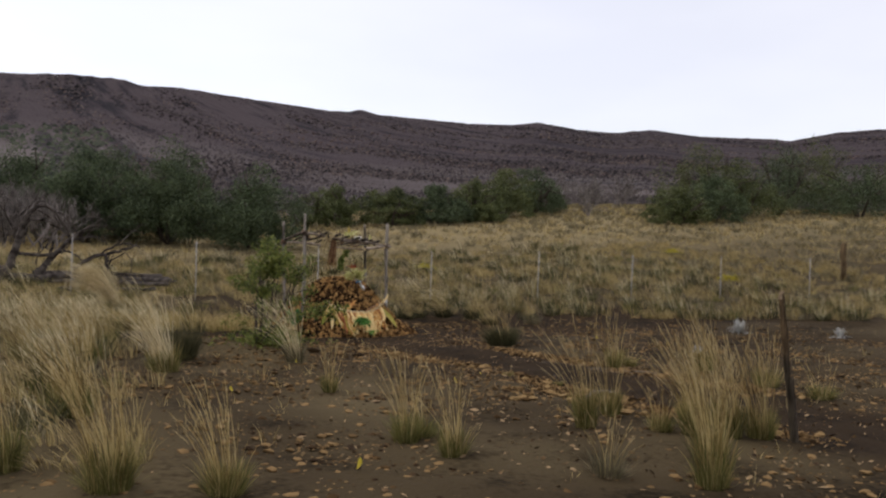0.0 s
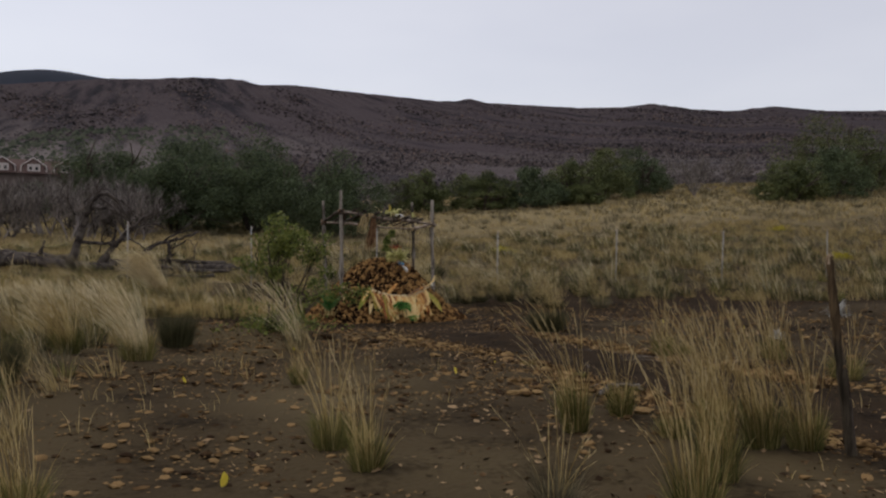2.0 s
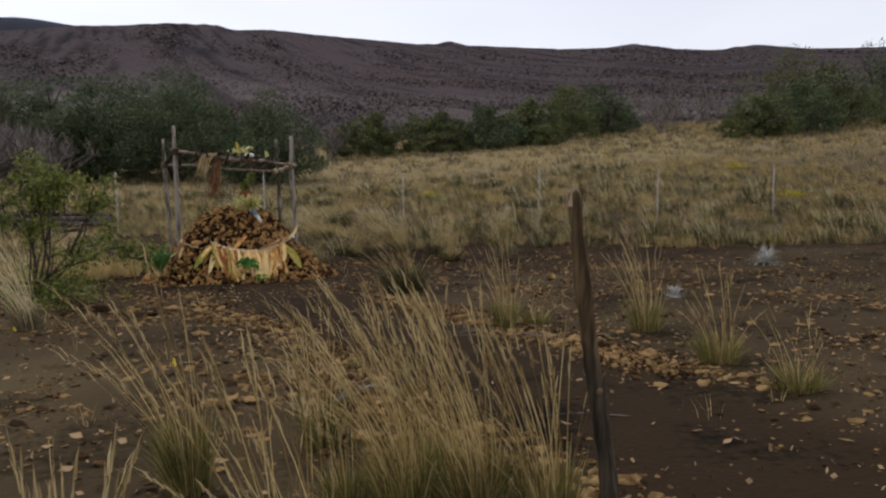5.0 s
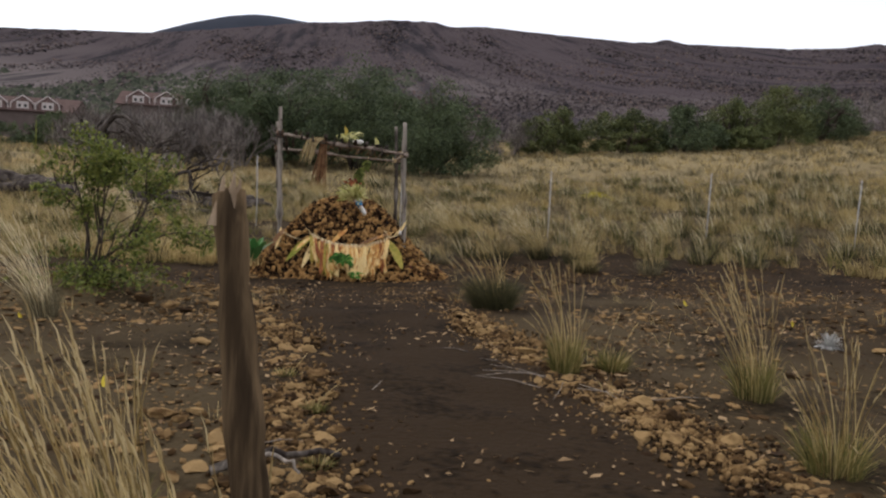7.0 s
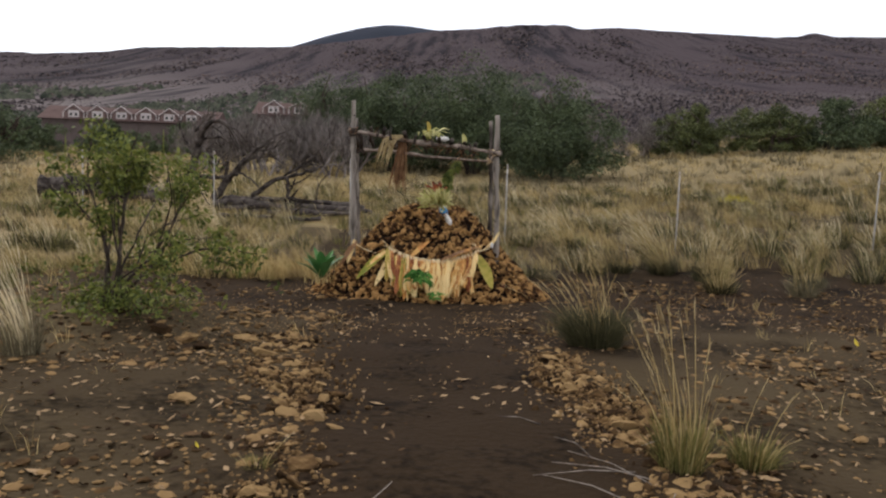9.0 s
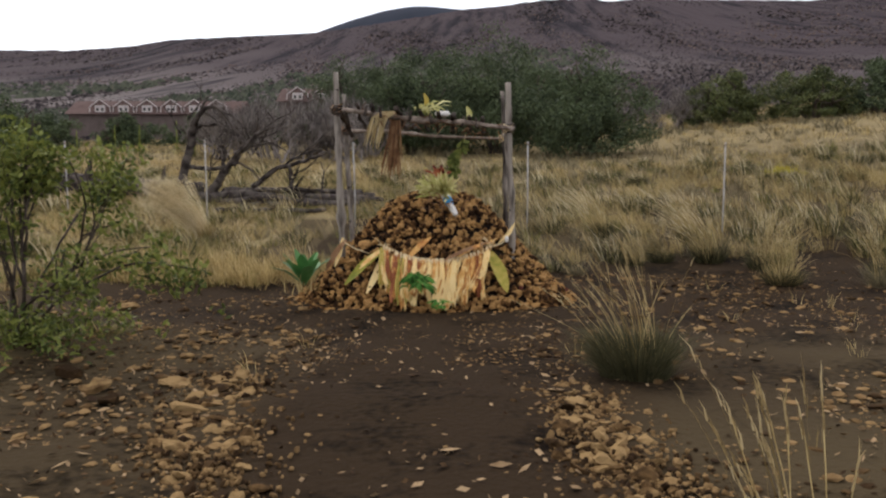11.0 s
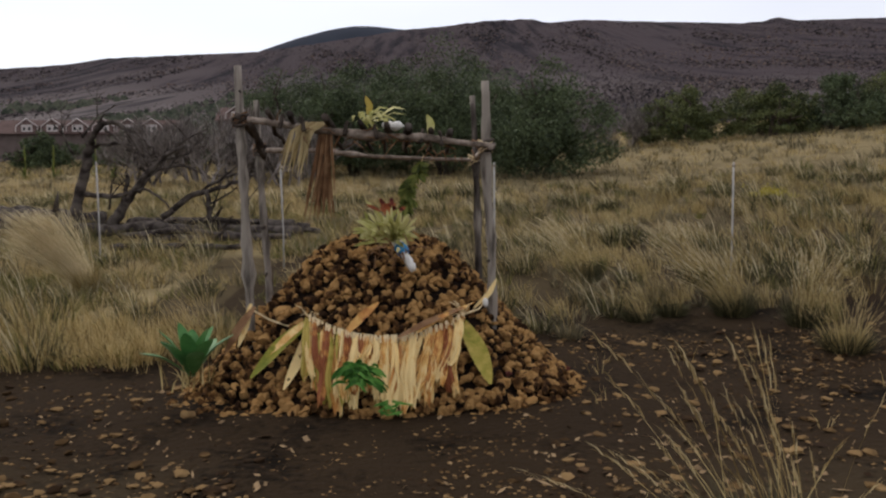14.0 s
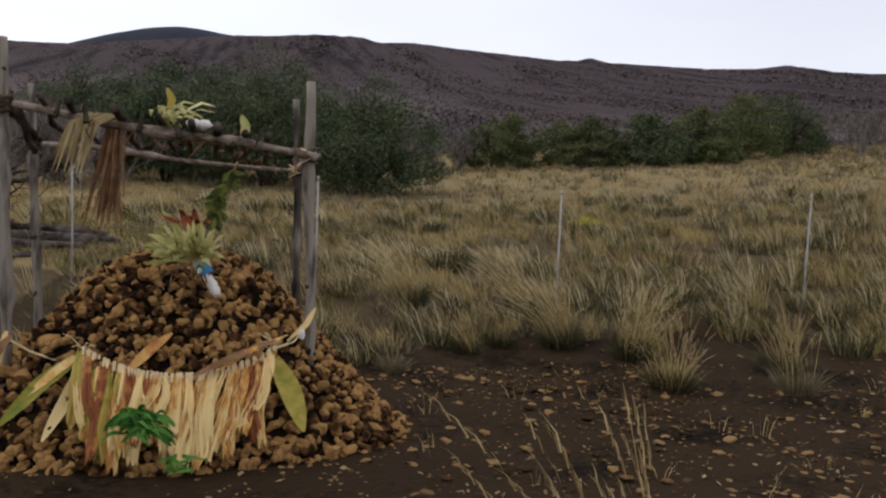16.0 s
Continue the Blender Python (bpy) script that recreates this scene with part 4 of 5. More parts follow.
    part("leaf", mesh_of("leaf", *ribbon_leaf([(0, 0, -0.03), (0.01, -0.02, 0.06), (-0.02, -0.03, 0.13)], 0.06, (0.1, -1, 0.1)), M_PALE_LEAF, True), l)
    s = empty("white_shell", 0.93, -0.06, 0.76, "pale shell tied beside the garland's end", "shell")
    v, f = rock_shape(rng, 2, 1.2, 0.15)
    part("body", mesh_of("body", v * np.array([0.02, 0.018, 0.03]), f, M_WHITE, True), s)


build_offerings()


# ---- fence rods and the old post ----
def build_rods():
    spots = [(-10.7, 7.35, 1.98), (-7.7, 6.9, 1.98), (-4.685, 6.427, 2.0), (-1.739, 5.982, 1.945), (1.4, 5.35, 1.95), (4.537, 4.6, 1.93), (7.865, 4.0, 2.06), (10.535, 2.868, 2.07), (13.3, 1.9, 2.15), (16.2, 0.9, 2.2)]
    for x, y, top in spots:
        z = ground_z(x, y)
        e = empty("fence_rod", x, y, z, "thin pale fence rod standing in the grass", "fence post", "rods of the fence line")
        part("rod", mesh_of("rod", *tube([(0, 0, -0.1), (0.005, 0.0, 0.5), (rng.normal(0, 0.012), 0, top - z)], 0.0125, 8), M_ROD, True), e)
        part("clip", mesh_of("clip", *tube([(0, 0, top - z - 0.06), (0, 0, top - z - 0.03)], 0.022, 8), M_BEAM, True), e)


build_rods()


def build_old_post():
    e = empty("wooden_post", -0.14, -10.86, ground_z(-0.14, -10.86), "old split brown wooden post beside the path", "post")
    z0 = ground_z(-0.14, -10.86)
    h = 1.49 - z0
    n = 30
    t = np.linspace(0, 1, n)
    pts = np.stack([-0.172 * t + 0.006 * np.sin(7 * t), 0.06 * t, -0.05 + (h + 0.05) * t], 1)
    rad = 0.037 - 0.011 * t + 0.003 * np.sin(19 * t) * t + 0.002 * np.sin(61 * t)
    v, f = tube(pts, rad, 20, 0.05)
    top = v[:, 2] > h - 0.012
    v[top, 2] += rng.uniform(-0.04, 0.015, top.sum())
    trunk = mesh_of("trunk", v, f, M_POST, True)
    damp = trunk.attributes.new("damp", "FLOAT", "POINT")
    damp.data.foreach_set("value", np.clip((0.62 * h - v[:, 2] + 0.05 * np.sin(v[:, 0] * 90)) / 0.16, 0, 1))
    part("trunk", trunk, e)
    part("crack", mesh_of("crack", *tube([(-0.012, -0.034, 0.05), (-0.040, -0.024, 0.3), (-0.066, -0.016, 0.52), (-0.078, -0.010, 0.66)], (0.0045, 0.005, 0.004, 0.001), 5, 0.2), M_BARK), e, "long dark drying crack")
    hh = Heap()
    for i in range(5):
        a = i * 1.3
        c = np.array([-0.172 + math.cos(a) * 0.014, 0.06 + math.sin(a) * 0.014, h - 0.05])
        hh.add(*tube([c, c + np.array([0.002, 0, 0.04]), c + np.array([0.006, 0.0, 0.06 + 0.03 * rng.random()])], (0.011, 0.008, 0.002), 5, 0.2))
    part("splinter", hh.mesh("splinter", M_POST_TOP), e, "pale splintered top")
    part("knot", mesh_of("knot", *[a for a in (lambda vf: (vf[0] * np.array([0.018, 0.012, 0.022]) + np.array([-0.085, 0.0, 0.6]), vf[1]))(rock_shape(rng, 1))], M_POST, True), e)


build_old_post()


def build_far_post():
    x, y = 21.3, 3.2
    e = empty("wooden_post", x, y, ground_z(x, y), "dark crooked wooden fence post in the meadow", "post")
    part("trunk", mesh_of("trunk", *tube([(0, 0, -0.1), (0.03, 0, 0.5), (-0.02, 0, 1.0), (0.0, 0, 1.35), (0.1, 0, 1.42)], (0.1, 0.1, 0.11, 0.1, 0.05), 9, 0.1), M_POST, True), e)


build_far_post()

# ---- trees and shrubs ----
def grow(heap, start, direction, length, radius, depth, r, ends, spread=0.7, kids=(2, 4), bend=0.25):
    """Limbs that split and thin out; collects the ends."""
    d = np.asarray(direction, float)
    d = d / np.linalg.norm(d)
    p = [np.asarray(start, float)]
    n = 4
    for i in range(n):
        d = d + r.normal(0, bend, 3) * 0.5
        d[2] += 0.03
        d = d / np.linalg.norm(d)
        p.append(p[-1] + d * length / n)
    heap.add(*tube(p, np.linspace(radius, radius * 0.6, n + 1), 6 if radius > 0.03 else 4, 0.08, r))
    if depth == 0:
        ends.append(p[-1])
        ends.append(p[2])
        return
    for k in range(int(r.integers(kids[0], kids[1]))):
        nd = d + r.normal(0, spread, 3)
        at = p[-1] if k == 0 else p[int(r.integers(2, n + 1))]
        grow(heap, at, nd, length * r.uniform(0.6, 0.85), radius * 0.6, depth - 1, r, ends, spread, kids, bend)


def leaf_cards(centers, spread, n_each, size, r):
    """Small pointed leaves in loose clumps."""
    c = np.repeat(np.asarray(centers, float), n_each, 0)
    n = len(c)
    off = r.normal(0, 1, (n, 3))
    off /= np.linalg.norm(off, axis=1)[:, None]
    off *= (r.random((n, 1)) ** 0.45) * spread
    off[:, 2] *= 0.7
    p = c + off
    a = r.normal(0, 1, (n, 3))
    a /= np.linalg.norm(a, axis=1)[:, None]
    b = np.cross(a, r.normal(0, 1, (n, 3)))
    b /= np.linalg.norm(b, axis=1)[:, None]
    s = size * r.uniform(0.6, 1.3, (n, 1))
    v = np.stack([p - a * s, p + b * s * 0.42, p + a * s, p - b * s * 0.42], 1).reshape(-1, 3)
    f = (np.array([[0, 1, 2], [0, 2, 3]])[None] + (np.arange(n) * 4)[:, None, None]).reshape(-1, 3)
    return v, f


def build_tree(x, y, height, width, mat, label, seed, leaf=0.085, clumps=150, each=75, name="tree"):
    """A broad tree: trunk and limbs, and a crown of clumps of leaves with an uneven outline."""
    r = np.random.default_rng(seed)
    z = ground_z(x, y)
    e = empty(name, x, y, z, label, "tree", "trees behind the meadow")
    h, ends = Heap(), []
    for k in range(3):
        a = r.uniform(0, 6.28)
        grow(h, (0.2 * math.cos(a), 0.2 * math.sin(a), -0.1), (math.cos(a) * 0.6, math.sin(a) * 0.6, 1.0), height * 0.4, 0.12, 2, r, ends, 0.6)
    part("trunk", h.mesh("trunk", M_BARK, True), e)
    lobes = []
    for k in range(11):
        a, rr = r.uniform(0, 6.28), r.uniform(0.0, 0.36) * width
        lobes.append((math.cos(a) * rr, math.sin(a) * rr * 0.8, height * r.uniform(0.3, 0.74) * (1 - 0.35 * rr / (0.36 * width)), r.uniform(0.15, 0.25) * width))
    lobes.append((0, 0, height * 0.74, height * 0.24))
    for k in range(5):
        a = k * 1.26
        lobes.append((math.cos(a) * width * 0.3, math.sin(a) * width * 0.24, height * 0.2, width * 0.17))
    pts = []
    for k in range(clumps):
        cx, cy, cz, cr = lobes[int(r.integers(len(lobes)))]
        d = r.normal(0, 1, 3)
        d /= np.linalg.norm(d)
        d[2] = d[2] * 0.8
        q = np.array([cx, cy, cz]) + d * cr * r.uniform(0.6, 1.08)
        q[2] = max(q[2], 0.25)
        pts.append(q)
    v, f = leaf_cards(pts, height * 0.10 + 0.12, each, leaf, r)
    part("crown", mesh_of("crown", v, f, mat), e, kind="stuff")
    return e


big = [(0.9, 25.0, 5.6, 6.2, M_LEAF_DARK, 11), (4.6, 22.6, 4.2, 5.4, M_LEAF_DARK, 12), (-2.6, 26.0, 4.7, 5.2, M_LEAF_DARK, 13), (-1.0, 29.5, 5.0, 6.5, M_LEAF_DARK, 14),
       (-6.2, 33.0, 5.4, 7.0, M_LEAF_DARK, 15), (3.0, 32.0, 4.6, 6.0, M_LEAF_DARK, 25)]
for x, y, h, w, mat, seed in big:
    build_tree(x, y, h, w, mat, "broad dark-green tree with dense low crown behind the meadow", seed, 0.064, 240, 135)
right_trees = [(13.5, 35.5, 2.9, 5.0, 16), (17.5, 34.5, 2.6, 5.0, 17), (21.0, 34.5, 2.8, 5.2, 18), (25.0, 36.0, 3.0, 5.4, 19), (29.5, 38.5, 3.9, 6.0, 20), (34.0, 41.0, 4.0, 6.0, 21), (24.8, 33.6, 1.5, 2.6, 22), (38.5, 45.5, 3.2, 5.0, 39),
               (36.0, 25.8, 2.7, 5.0, 23), (40.5, 26.8, 3.3, 6.0, 24), (46.0, 29.0, 5.0, 7.0, 26), (53.0, 31.0, 6.3, 8.0, 27), (61.0, 33.0, 7.0, 9.0, 28), (50.0, 37.0, 6.6, 9.0, 40), (66.0, 27.0, 6.4, 9.0, 41), (57.0, 26.0, 5.2, 8.0, 42)]
for x, y, h, w, seed in right_trees:
    build_tree(x, y, h * 1.06, w * 1.12, M_LEAF_OLIVE if seed % 3 else M_LEAF_DARK, "low round olive-green tree at the meadow's upper edge", seed, 0.088, 165, 68)
left_trees = [(-22.3, 27.0, 3.5, 5.4, 29), (-26.0, 30.0, 4.4, 7.0, 30), (-31.0, 31.0, 4.0, 6.5, 31), (-17.5, 41.0, 2.4, 5.0, 32), (-25.5, 37.0, 2.4, 5.0, 33), (-21.5, 39.5, 2.2, 5.0, 34), (-13.8, 42.0, 2.3, 5.0, 35), (-10.4, 42.5, 2.4, 4.6, 36)]
for x, y, h, w, seed in left_trees:
    build_tree(x, y, h, w, M_LEAF_DARK, "dark-green tree among bare grey thicket", seed, 0.085, 140, 70)


def build_bare(x, y, height, seed):
    r = np.random.default_rng(seed)
    e = empty("bare_shrub", x, y, ground_z(x, y), "bare grey leafless shrub with fine twigs", "shrub", "bare shrubs of the thicket")
    h, ends = Heap(), []
    for k in range(6):
        a = r.uniform(0, 6.28)
        grow(h, (r.normal(0, 0.3), r.normal(0, 0.3), -0.05), (math.cos(a) * 0.5, math.sin(a) * 0.5, 1), height * 0.42, 0.05, 2, r, ends, 0.5, (3, 5))
    part("branches", h.mesh("branches", M_GREY_TWIG), e, kind="stuff")
    q = np.repeat(np.array(ends), 7, 0)
    v, f = blades(q + r.normal(0, 0.06, q.shape), r.uniform(0.15, 0.5, len(q)), r.normal(0, 0.22, (len(q), 2)), 0.022, r)
    part("twigs", mesh_of("twigs", v, f, M_GREY_TWIG), e, kind="stuff")


k = 0
for x, y, h in [(-4.6, 21.5, 2.3), (-5.8, 22.5, 2.4), (-7.0, 21.0, 2.3), (-8.0, 23.0, 2.5), (-9.2, 21.6, 2.3), (-10.4, 23.5, 2.4), (-6.4, 25.5, 2.7), (-8.8, 26.0, 2.8), (-11.2, 26.5, 2.6), (-4.4, 24.5, 2.6), (-7.4, 28.0, 3.0),
                (44.0, 49.0, 3.6), (40.5, 41.5, 3.2), (37.2, 37.5, 3.0), (47.0, 45.0, 3.6), (8.3, 34.0, 2.4), (10.6, 35.0, 2.4)]:
    build_bare(x, y, h, 100 + k)
    k += 1


def build_left_shrub():
    r = np.random.default_rng(5)
    x, y = -2.72, -3.05
    e = empty("leafy_shrub", x, y, ground_z(x, y), "open green shrub with thin dark branches", "shrub")
    h, ends = Heap(), []
    for k in range(7):
        a = k * 0.9 + r.uniform(-0.2, 0.2)
        grow(h, (r.normal(0, 0.03), r.normal(0, 0.03), -0.03), (math.cos(a) * 0.42 + 0.40, math.sin(a) * 0.45, 1.0), 0.72, 0.018, 2, r, ends, 0.36, (2, 4), 0.2)
    part("branches", h.mesh("branches", M_BARK, True), e, kind="stuff")
    ends = np.array(ends)
    ends = ends[ends[:, 2] > 0.4]
    v, f = leaf_cards(ends[r.random(len(ends)) < 0.62], 0.17, 92, 0.030, r)
    part("leaves", mesh_of("leaves", v, f, M_LEAF_SHRUB), e, kind="stuff")
    q = r.normal(0, 0.34, (260, 3))
    q[:, 2] = np.abs(q[:, 2]) * 0.5
    v, f = leaf_cards(q[:190] + np.array([0.12, -0.1, 0.02]), 0.1, 10, 0.028, r)
    part("low_shoots", mesh_of("low_shoots", v, f, M_LEAF_SHRUB), e, kind="stuff")


build_left_shrub()


def limb(points, r0, r1, sides=9, n=18, rough=0.1):
    p = np.asarray(points, float)
    t = np.linspace(0, 1, len(p))
    s = np.linspace(0, 1, n)
    q = np.stack([np.interp(s, t, p[:, i]) for i in range(3)], 1)
    for k in range(2):
        q[1:-1] = (q[:-2] + 2 * q[1:-1] + q[2:]) / 4
    return tube(q + rng.normal(0, 0.012, q.shape), np.linspace(r0, r1, n), sides, rough)


def build_snag():
    x, y = -6.0, 8.6
    z = ground_z(x, y)
    e = empty("dead_tree", x, y, z, "fallen dead tree with curved bare dark limbs", "dead tree")
    s = lambda *pts: [np.array(p) for p in pts]
    limbs = [("trunk", s((-0.25, 0.1, 0.2), (-0.02, 0, 0.5), (0.13, 0, 1.06), (0.23, 0, 1.52), (0.35, -0.05, 1.86)), 0.15, 0.10),
             ("limb", s((0.33, -0.05, 1.8), (0.46, -0.1, 2.1), (0.75, -0.1, 2.2), (1.03, -0.1, 2.03), (1.26, -0.15, 1.69), (1.4, -0.2, 1.38)), 0.09, 0.025),
             ("limb", s((0.3, 0, 1.75), (0.8, 0.05, 1.82), (1.2, 0.1, 1.57), (1.45, 0.1, 1.3)), 0.05, 0.02),
             ("limb", s((0.6, 0, 0.25), (0.9, 0.0, 0.72), (1.08, -0.1, 0.92), (1.42, -0.15, 1.3), (1.76, -0.2, 1.62), (2.12, -0.2, 1.75)), 0.14, 0.025),
             ("limb", s((0.85, -0.05, 0.65), (0.95, -0.1, 0.95), (1.0, -0.1, 1.25)), 0.07, 0.04),
             ("limb", s((0.1, 0, 0.9), (0.63, -0.1, 0.84), (1.05, -0.1, 0.9)), 0.07, 0.05),
             ("limb", s((1.5, 0.2, 0.45), (2.0, 0.2, 0.85), (2.4, 0.2, 0.95), (2.9, 0.1, 1.08), (3.15, 0.1, 1.22)), 0.09, 0.03),
             ("limb", s((2.35, 0.15, 0.95), (2.4, 0.1, 0.5), (2.45, 0.0, 0.1)), 0.06, 0.05),
             ("limb", s((-2.2, 0.6, 0.25), (-1.4, 0.3, 0.4), (-0.5, 0.1, 0.3), (0.4, 0.0, 0.2), (1.4, 0.1, 0.22)), 0.19, 0.15),
             ("limb", s((0.3, -0.1, 0.2), (1.4, 0.1, 0.3), (2.4, 0.2, 0.2), (3.9, 0.0, 0.12)), 0.16, 0.06),
             ("limb", s((0.9, -0.4, 0.12), (2.0, -0.4, 0.24), (3.6, -0.3, 0.14)), 0.10, 0.05),
             ("limb", s((1.4, 0.5, 0.35), (2.6, 0.3, 0.4), (3.8, 0.3, 0.3)), 0.09, 0.03),
             ("limb", s((0.95, -0.1, 2.08), (1.15, -0.1, 2.0), (1.45, -0.1, 1.72), (1.6, -0.15, 1.45)), 0.035, 0.012),
             ("limb", s((1.35, -0.15, 1.2), (1.75, -0.1, 1.4), (2.1, -0.1, 1.38), (2.35, -0.1, 1.25)), 0.045, 0.014),
             ("limb", s((1.05, -0.1, 0.9), (1.3, -0.2, 1.0), (1.6, -0.3, 0.85), (1.9, -0.3, 0.55)), 0.05, 0.015),
             ("limb", s((2.1, 0.2, 0.85), (2.5, 0.3, 1.15), (2.95, 0.3, 1.28), (3.3, 0.3, 1.15)), 0.05, 0.014),
             ("limb", s((0.5, -0.1, 2.12), (0.6, -0.15, 2.3), (0.75, -0.15, 2.32)), 0.04, 0.012)]
    for nm, pts, a, b in limbs:
        part(nm, mesh_of(nm, *limb(pts, a * 0.72, b * 0.8), M_DEAD, True), e)
    h, ends = Heap(), []
    r = np.random.default_rng(3)
    for p, d in (((0.6, -0.1, 2.05), (0.6, 0, -0.5)), ((1.0, -0.1, 1.95), (0.5, 0, -0.9)), ((1.7, -0.2, 1.25), (0.8, 0, 0.6)), ((0.2, -0.1, 1.9), (0.3, 0, 0.6)), ((1.2, -0.1, 0.9), (0.7, -0.1, 0.9)), ((0.0, 0, 1.6), (-0.4, 0, 0.6)), ((2.4, 0.2, 0.7), (0.5, 0, 0.5)), ((0.6, 0, 0.6), (0.2, -0.1, 1)), ((1.6, -0.1, 1.5), (0.9, 0, 0.3)), ((2.6, 0.3, 1.2), (0.7, 0, 0.5)), ((1.8, -0.2, 1.65), (0.6, 0, 0.5)), ((0.9, 0.1, 1.7), (0.9, 0, -0.3)), ((2.2, 0.2, 0.3), (0.5, -0.2, 0.9)), ((3.0, 0.2, 0.3), (0.5, -0.2, 0.8))):
        grow(h, p, d, 0.5, 0.022, 2, r, ends, 0.6, (2, 4))
    part("twigs", h.mesh("twigs", M_DEAD), e, kind="stuff")


build_snag()


def build_log(x, y, length, rad, turn, label):
    z = ground_z(x, y)
    e = empty("fallen_log", x, y, z, label, "log", "fallen logs")
    d = np.array([math.cos(turn), math.sin(turn), 0.02])
    part("log", mesh_of("log", *limb([(0, 0, rad), d * length * 0.4 + np.array([0, 0.1, rad * 1.2]), d * length + np.array([0, 0, rad])], rad, rad * 0.6, 9, 14, 0.16), M_DEAD, True), e)
    part("stub", mesh_of("stub", *limb([d * length * 0.5 + np.array([0, 0, rad]), d * length * 0.55 + np.array([0, -0.15, rad * 2.2]), d * length * 0.6 + np.array([0, -0.2, rad * 3.4])], rad * 0.4, 0.01, 6, 6), M_DEAD, True), e)


build_log(-10.2, 9.9, 2.6, 0.33, 0.1, "thick dark rotten log lying in the grass")
build_log(-8.0, 10.0, 2.0, 0.24, -0.1, "thick dark rotten log lying in the grass")
build_log(-5.4, 9.6, 3.4, 0.16, -0.22, "thick dark fallen limb beside the dead tree")
build_log(-5.0, 8.9, 3.2, 0.13, -0.14, "thick dark fallen limb beside the dead tree")
build_log(-4.6, 10.0, 2.9, 0.10, -0.32, "dark fallen limb beside the dead tree")
build_log(-4.7, 8.2, 2.7, 0.09, -0.04, "dark fallen limb beside the dead tree")
build_log(-4.9, 7.4, 2.4, 0.07, -0.1, "grey fallen branch lying behind the shrine")
build_log(-4.2, 9.2, 2.6, 0.08, -0.06, "grey fallen branch lying behind the shrine")

def build_stalk(x, y, height, seed):
    """A tall yellow-green flower spike over a ring of leaves."""
    r = np.random.default_rng(seed)
    e = empty("flower_stalk", x, y, ground_z(x, y), "tall yellow-green flower spike standing in the meadow", "plant", "flower spikes")
    part("spike", mesh_of("spike", *tube([(0, 0, 0), (0.01, 0, height * 0.5), (0.0, 0.01, height * 0.8), (0.01, 0, height)], (0.02, 0.035, 0.035, 0.01), 7, 0.15, r), M_LEAF_SHRUB, True), e)
    part("leaves", leaf_cluster("leaves", 26, height * 0.45, 0.06, 1.3, M_LEAF_SHRUB, r, 1.0), e, kind="stuff")


for i, (x, y, h) in enumerate([(-10.3, 13.6, 1.35), (-17.0, 28.5, 1.5), (-16.2, 29.4, 1.5), (-14.6, 30.0, 1.7), (-14.0, 30.5, 1.6), (-18.6, 28.0, 1.3), (-12.8, 27.5, 1.0), (-12.0, 15.0, 0.9)]):
    build_stalk(x, y, h, 300 + i)

# ---- houses far off ----
def box(cx, cy, cz, sx, sy, sz):
    v = np.array([[x, y, z] for x in (-1, 1) for y in (-1, 1) for z in (-1, 1)]) * np.array([sx, sy, sz]) / 2 + np.array([cx, cy, cz])
    f = [(0, 1, 3), (0, 3, 2), (4, 6, 7), (4, 7, 5), (0, 4, 5), (0, 5, 1), (2, 3, 7), (2, 7, 6), (0, 2, 6), (0, 6, 4), (1, 5, 7), (1, 7, 3)]
    return v, f


def prism(cx, cy, z0, w, d, h, along="y"):
    """A gable roof with eaves."""
    v = np.array([(-w / 2, -d / 2, 0), (w / 2, -d / 2, 0), (0, -d / 2, h), (-w / 2, d / 2, 0), (w / 2, d / 2, 0), (0, d / 2, h)], float)
    if along == "x":
        v = v[:, [1, 0, 2]]
    f = [(0, 1, 2), (3, 5, 4), (0, 2, 5), (0, 5, 3), (1, 4, 5), (1, 5, 2), (0, 3, 4), (0, 4, 1)]
    return v + np.array([cx, cy, z0]), f


def build_house(x, y, length, gables, ridge_z):
    """A long lodge: main roof along x, and a row of gabled dormers with trimmed eaves and a wide window each."""
    z = min(ground_z(x - length / 2, y), ground_z(x + length / 2, y)) - 0.8
    e = empty("lodge", x, y, z, "long lodge with red-brown roof and white-trimmed gables", "house", "lodges under the mountain")
    top = ridge_z - z
    eave = top - 2.6
    part("wall", mesh_of("wall", *box(0, 0, eave / 2, length, 8.0, eave), M_WALL), e)
    part("roof", mesh_of("roof", *prism(0, 0, eave, 9.6, length + 1, 2.6, "x"), M_ROOF), e)
    for gx in gables:
        d = part("dormer", mesh_of("dormer", *box(gx, -2.6, top - 2.0, 2.9, 3.4, 1.4), M_GABLE), e, "pinkish-brown front gable")
        part("gable", mesh_of("gable", *prism(gx, -2.6, top - 1.4, 2.9, 3.4, 1.0), M_GABLE), d)
        part("gable_roof", mesh_of("gable_roof", *prism(gx, -2.5, top - 1.3, 3.7, 3.3, 1.25), M_ROOF), d)
        for sx in (-1, 1):
            part("bargeboard", mesh_of("bargeboard", *tube([(gx + sx * 1.9, -4.4, top - 2.3), (gx + sx * 1.85, -4.4, top - 1.35), (gx, -4.4, top - 0.05)], 0.1, 4), M_TRIM), d, "white bargeboard")
        w = part("window", mesh_of("window", *box(gx, -4.33, top - 1.65, 1.9, 0.1, 1.2), M_TRIM), e, "white-framed gable window")
        for sx in (-0.45, 0.45):
            part("pane", mesh_of("pane", *box(gx + sx, -4.39, top - 1.75, 0.4, 0.06, 0.5), M_PANE), w)


build_house(-59.5, 136.4, 31, (-9.5, -5.2, -0.9, 3.5, 7.7, 11.7), 12.7)
build_house(-24.5, 136.4, 24, (-8.7, -4.1, 0.1, 4.7, 9.6), 14.9)

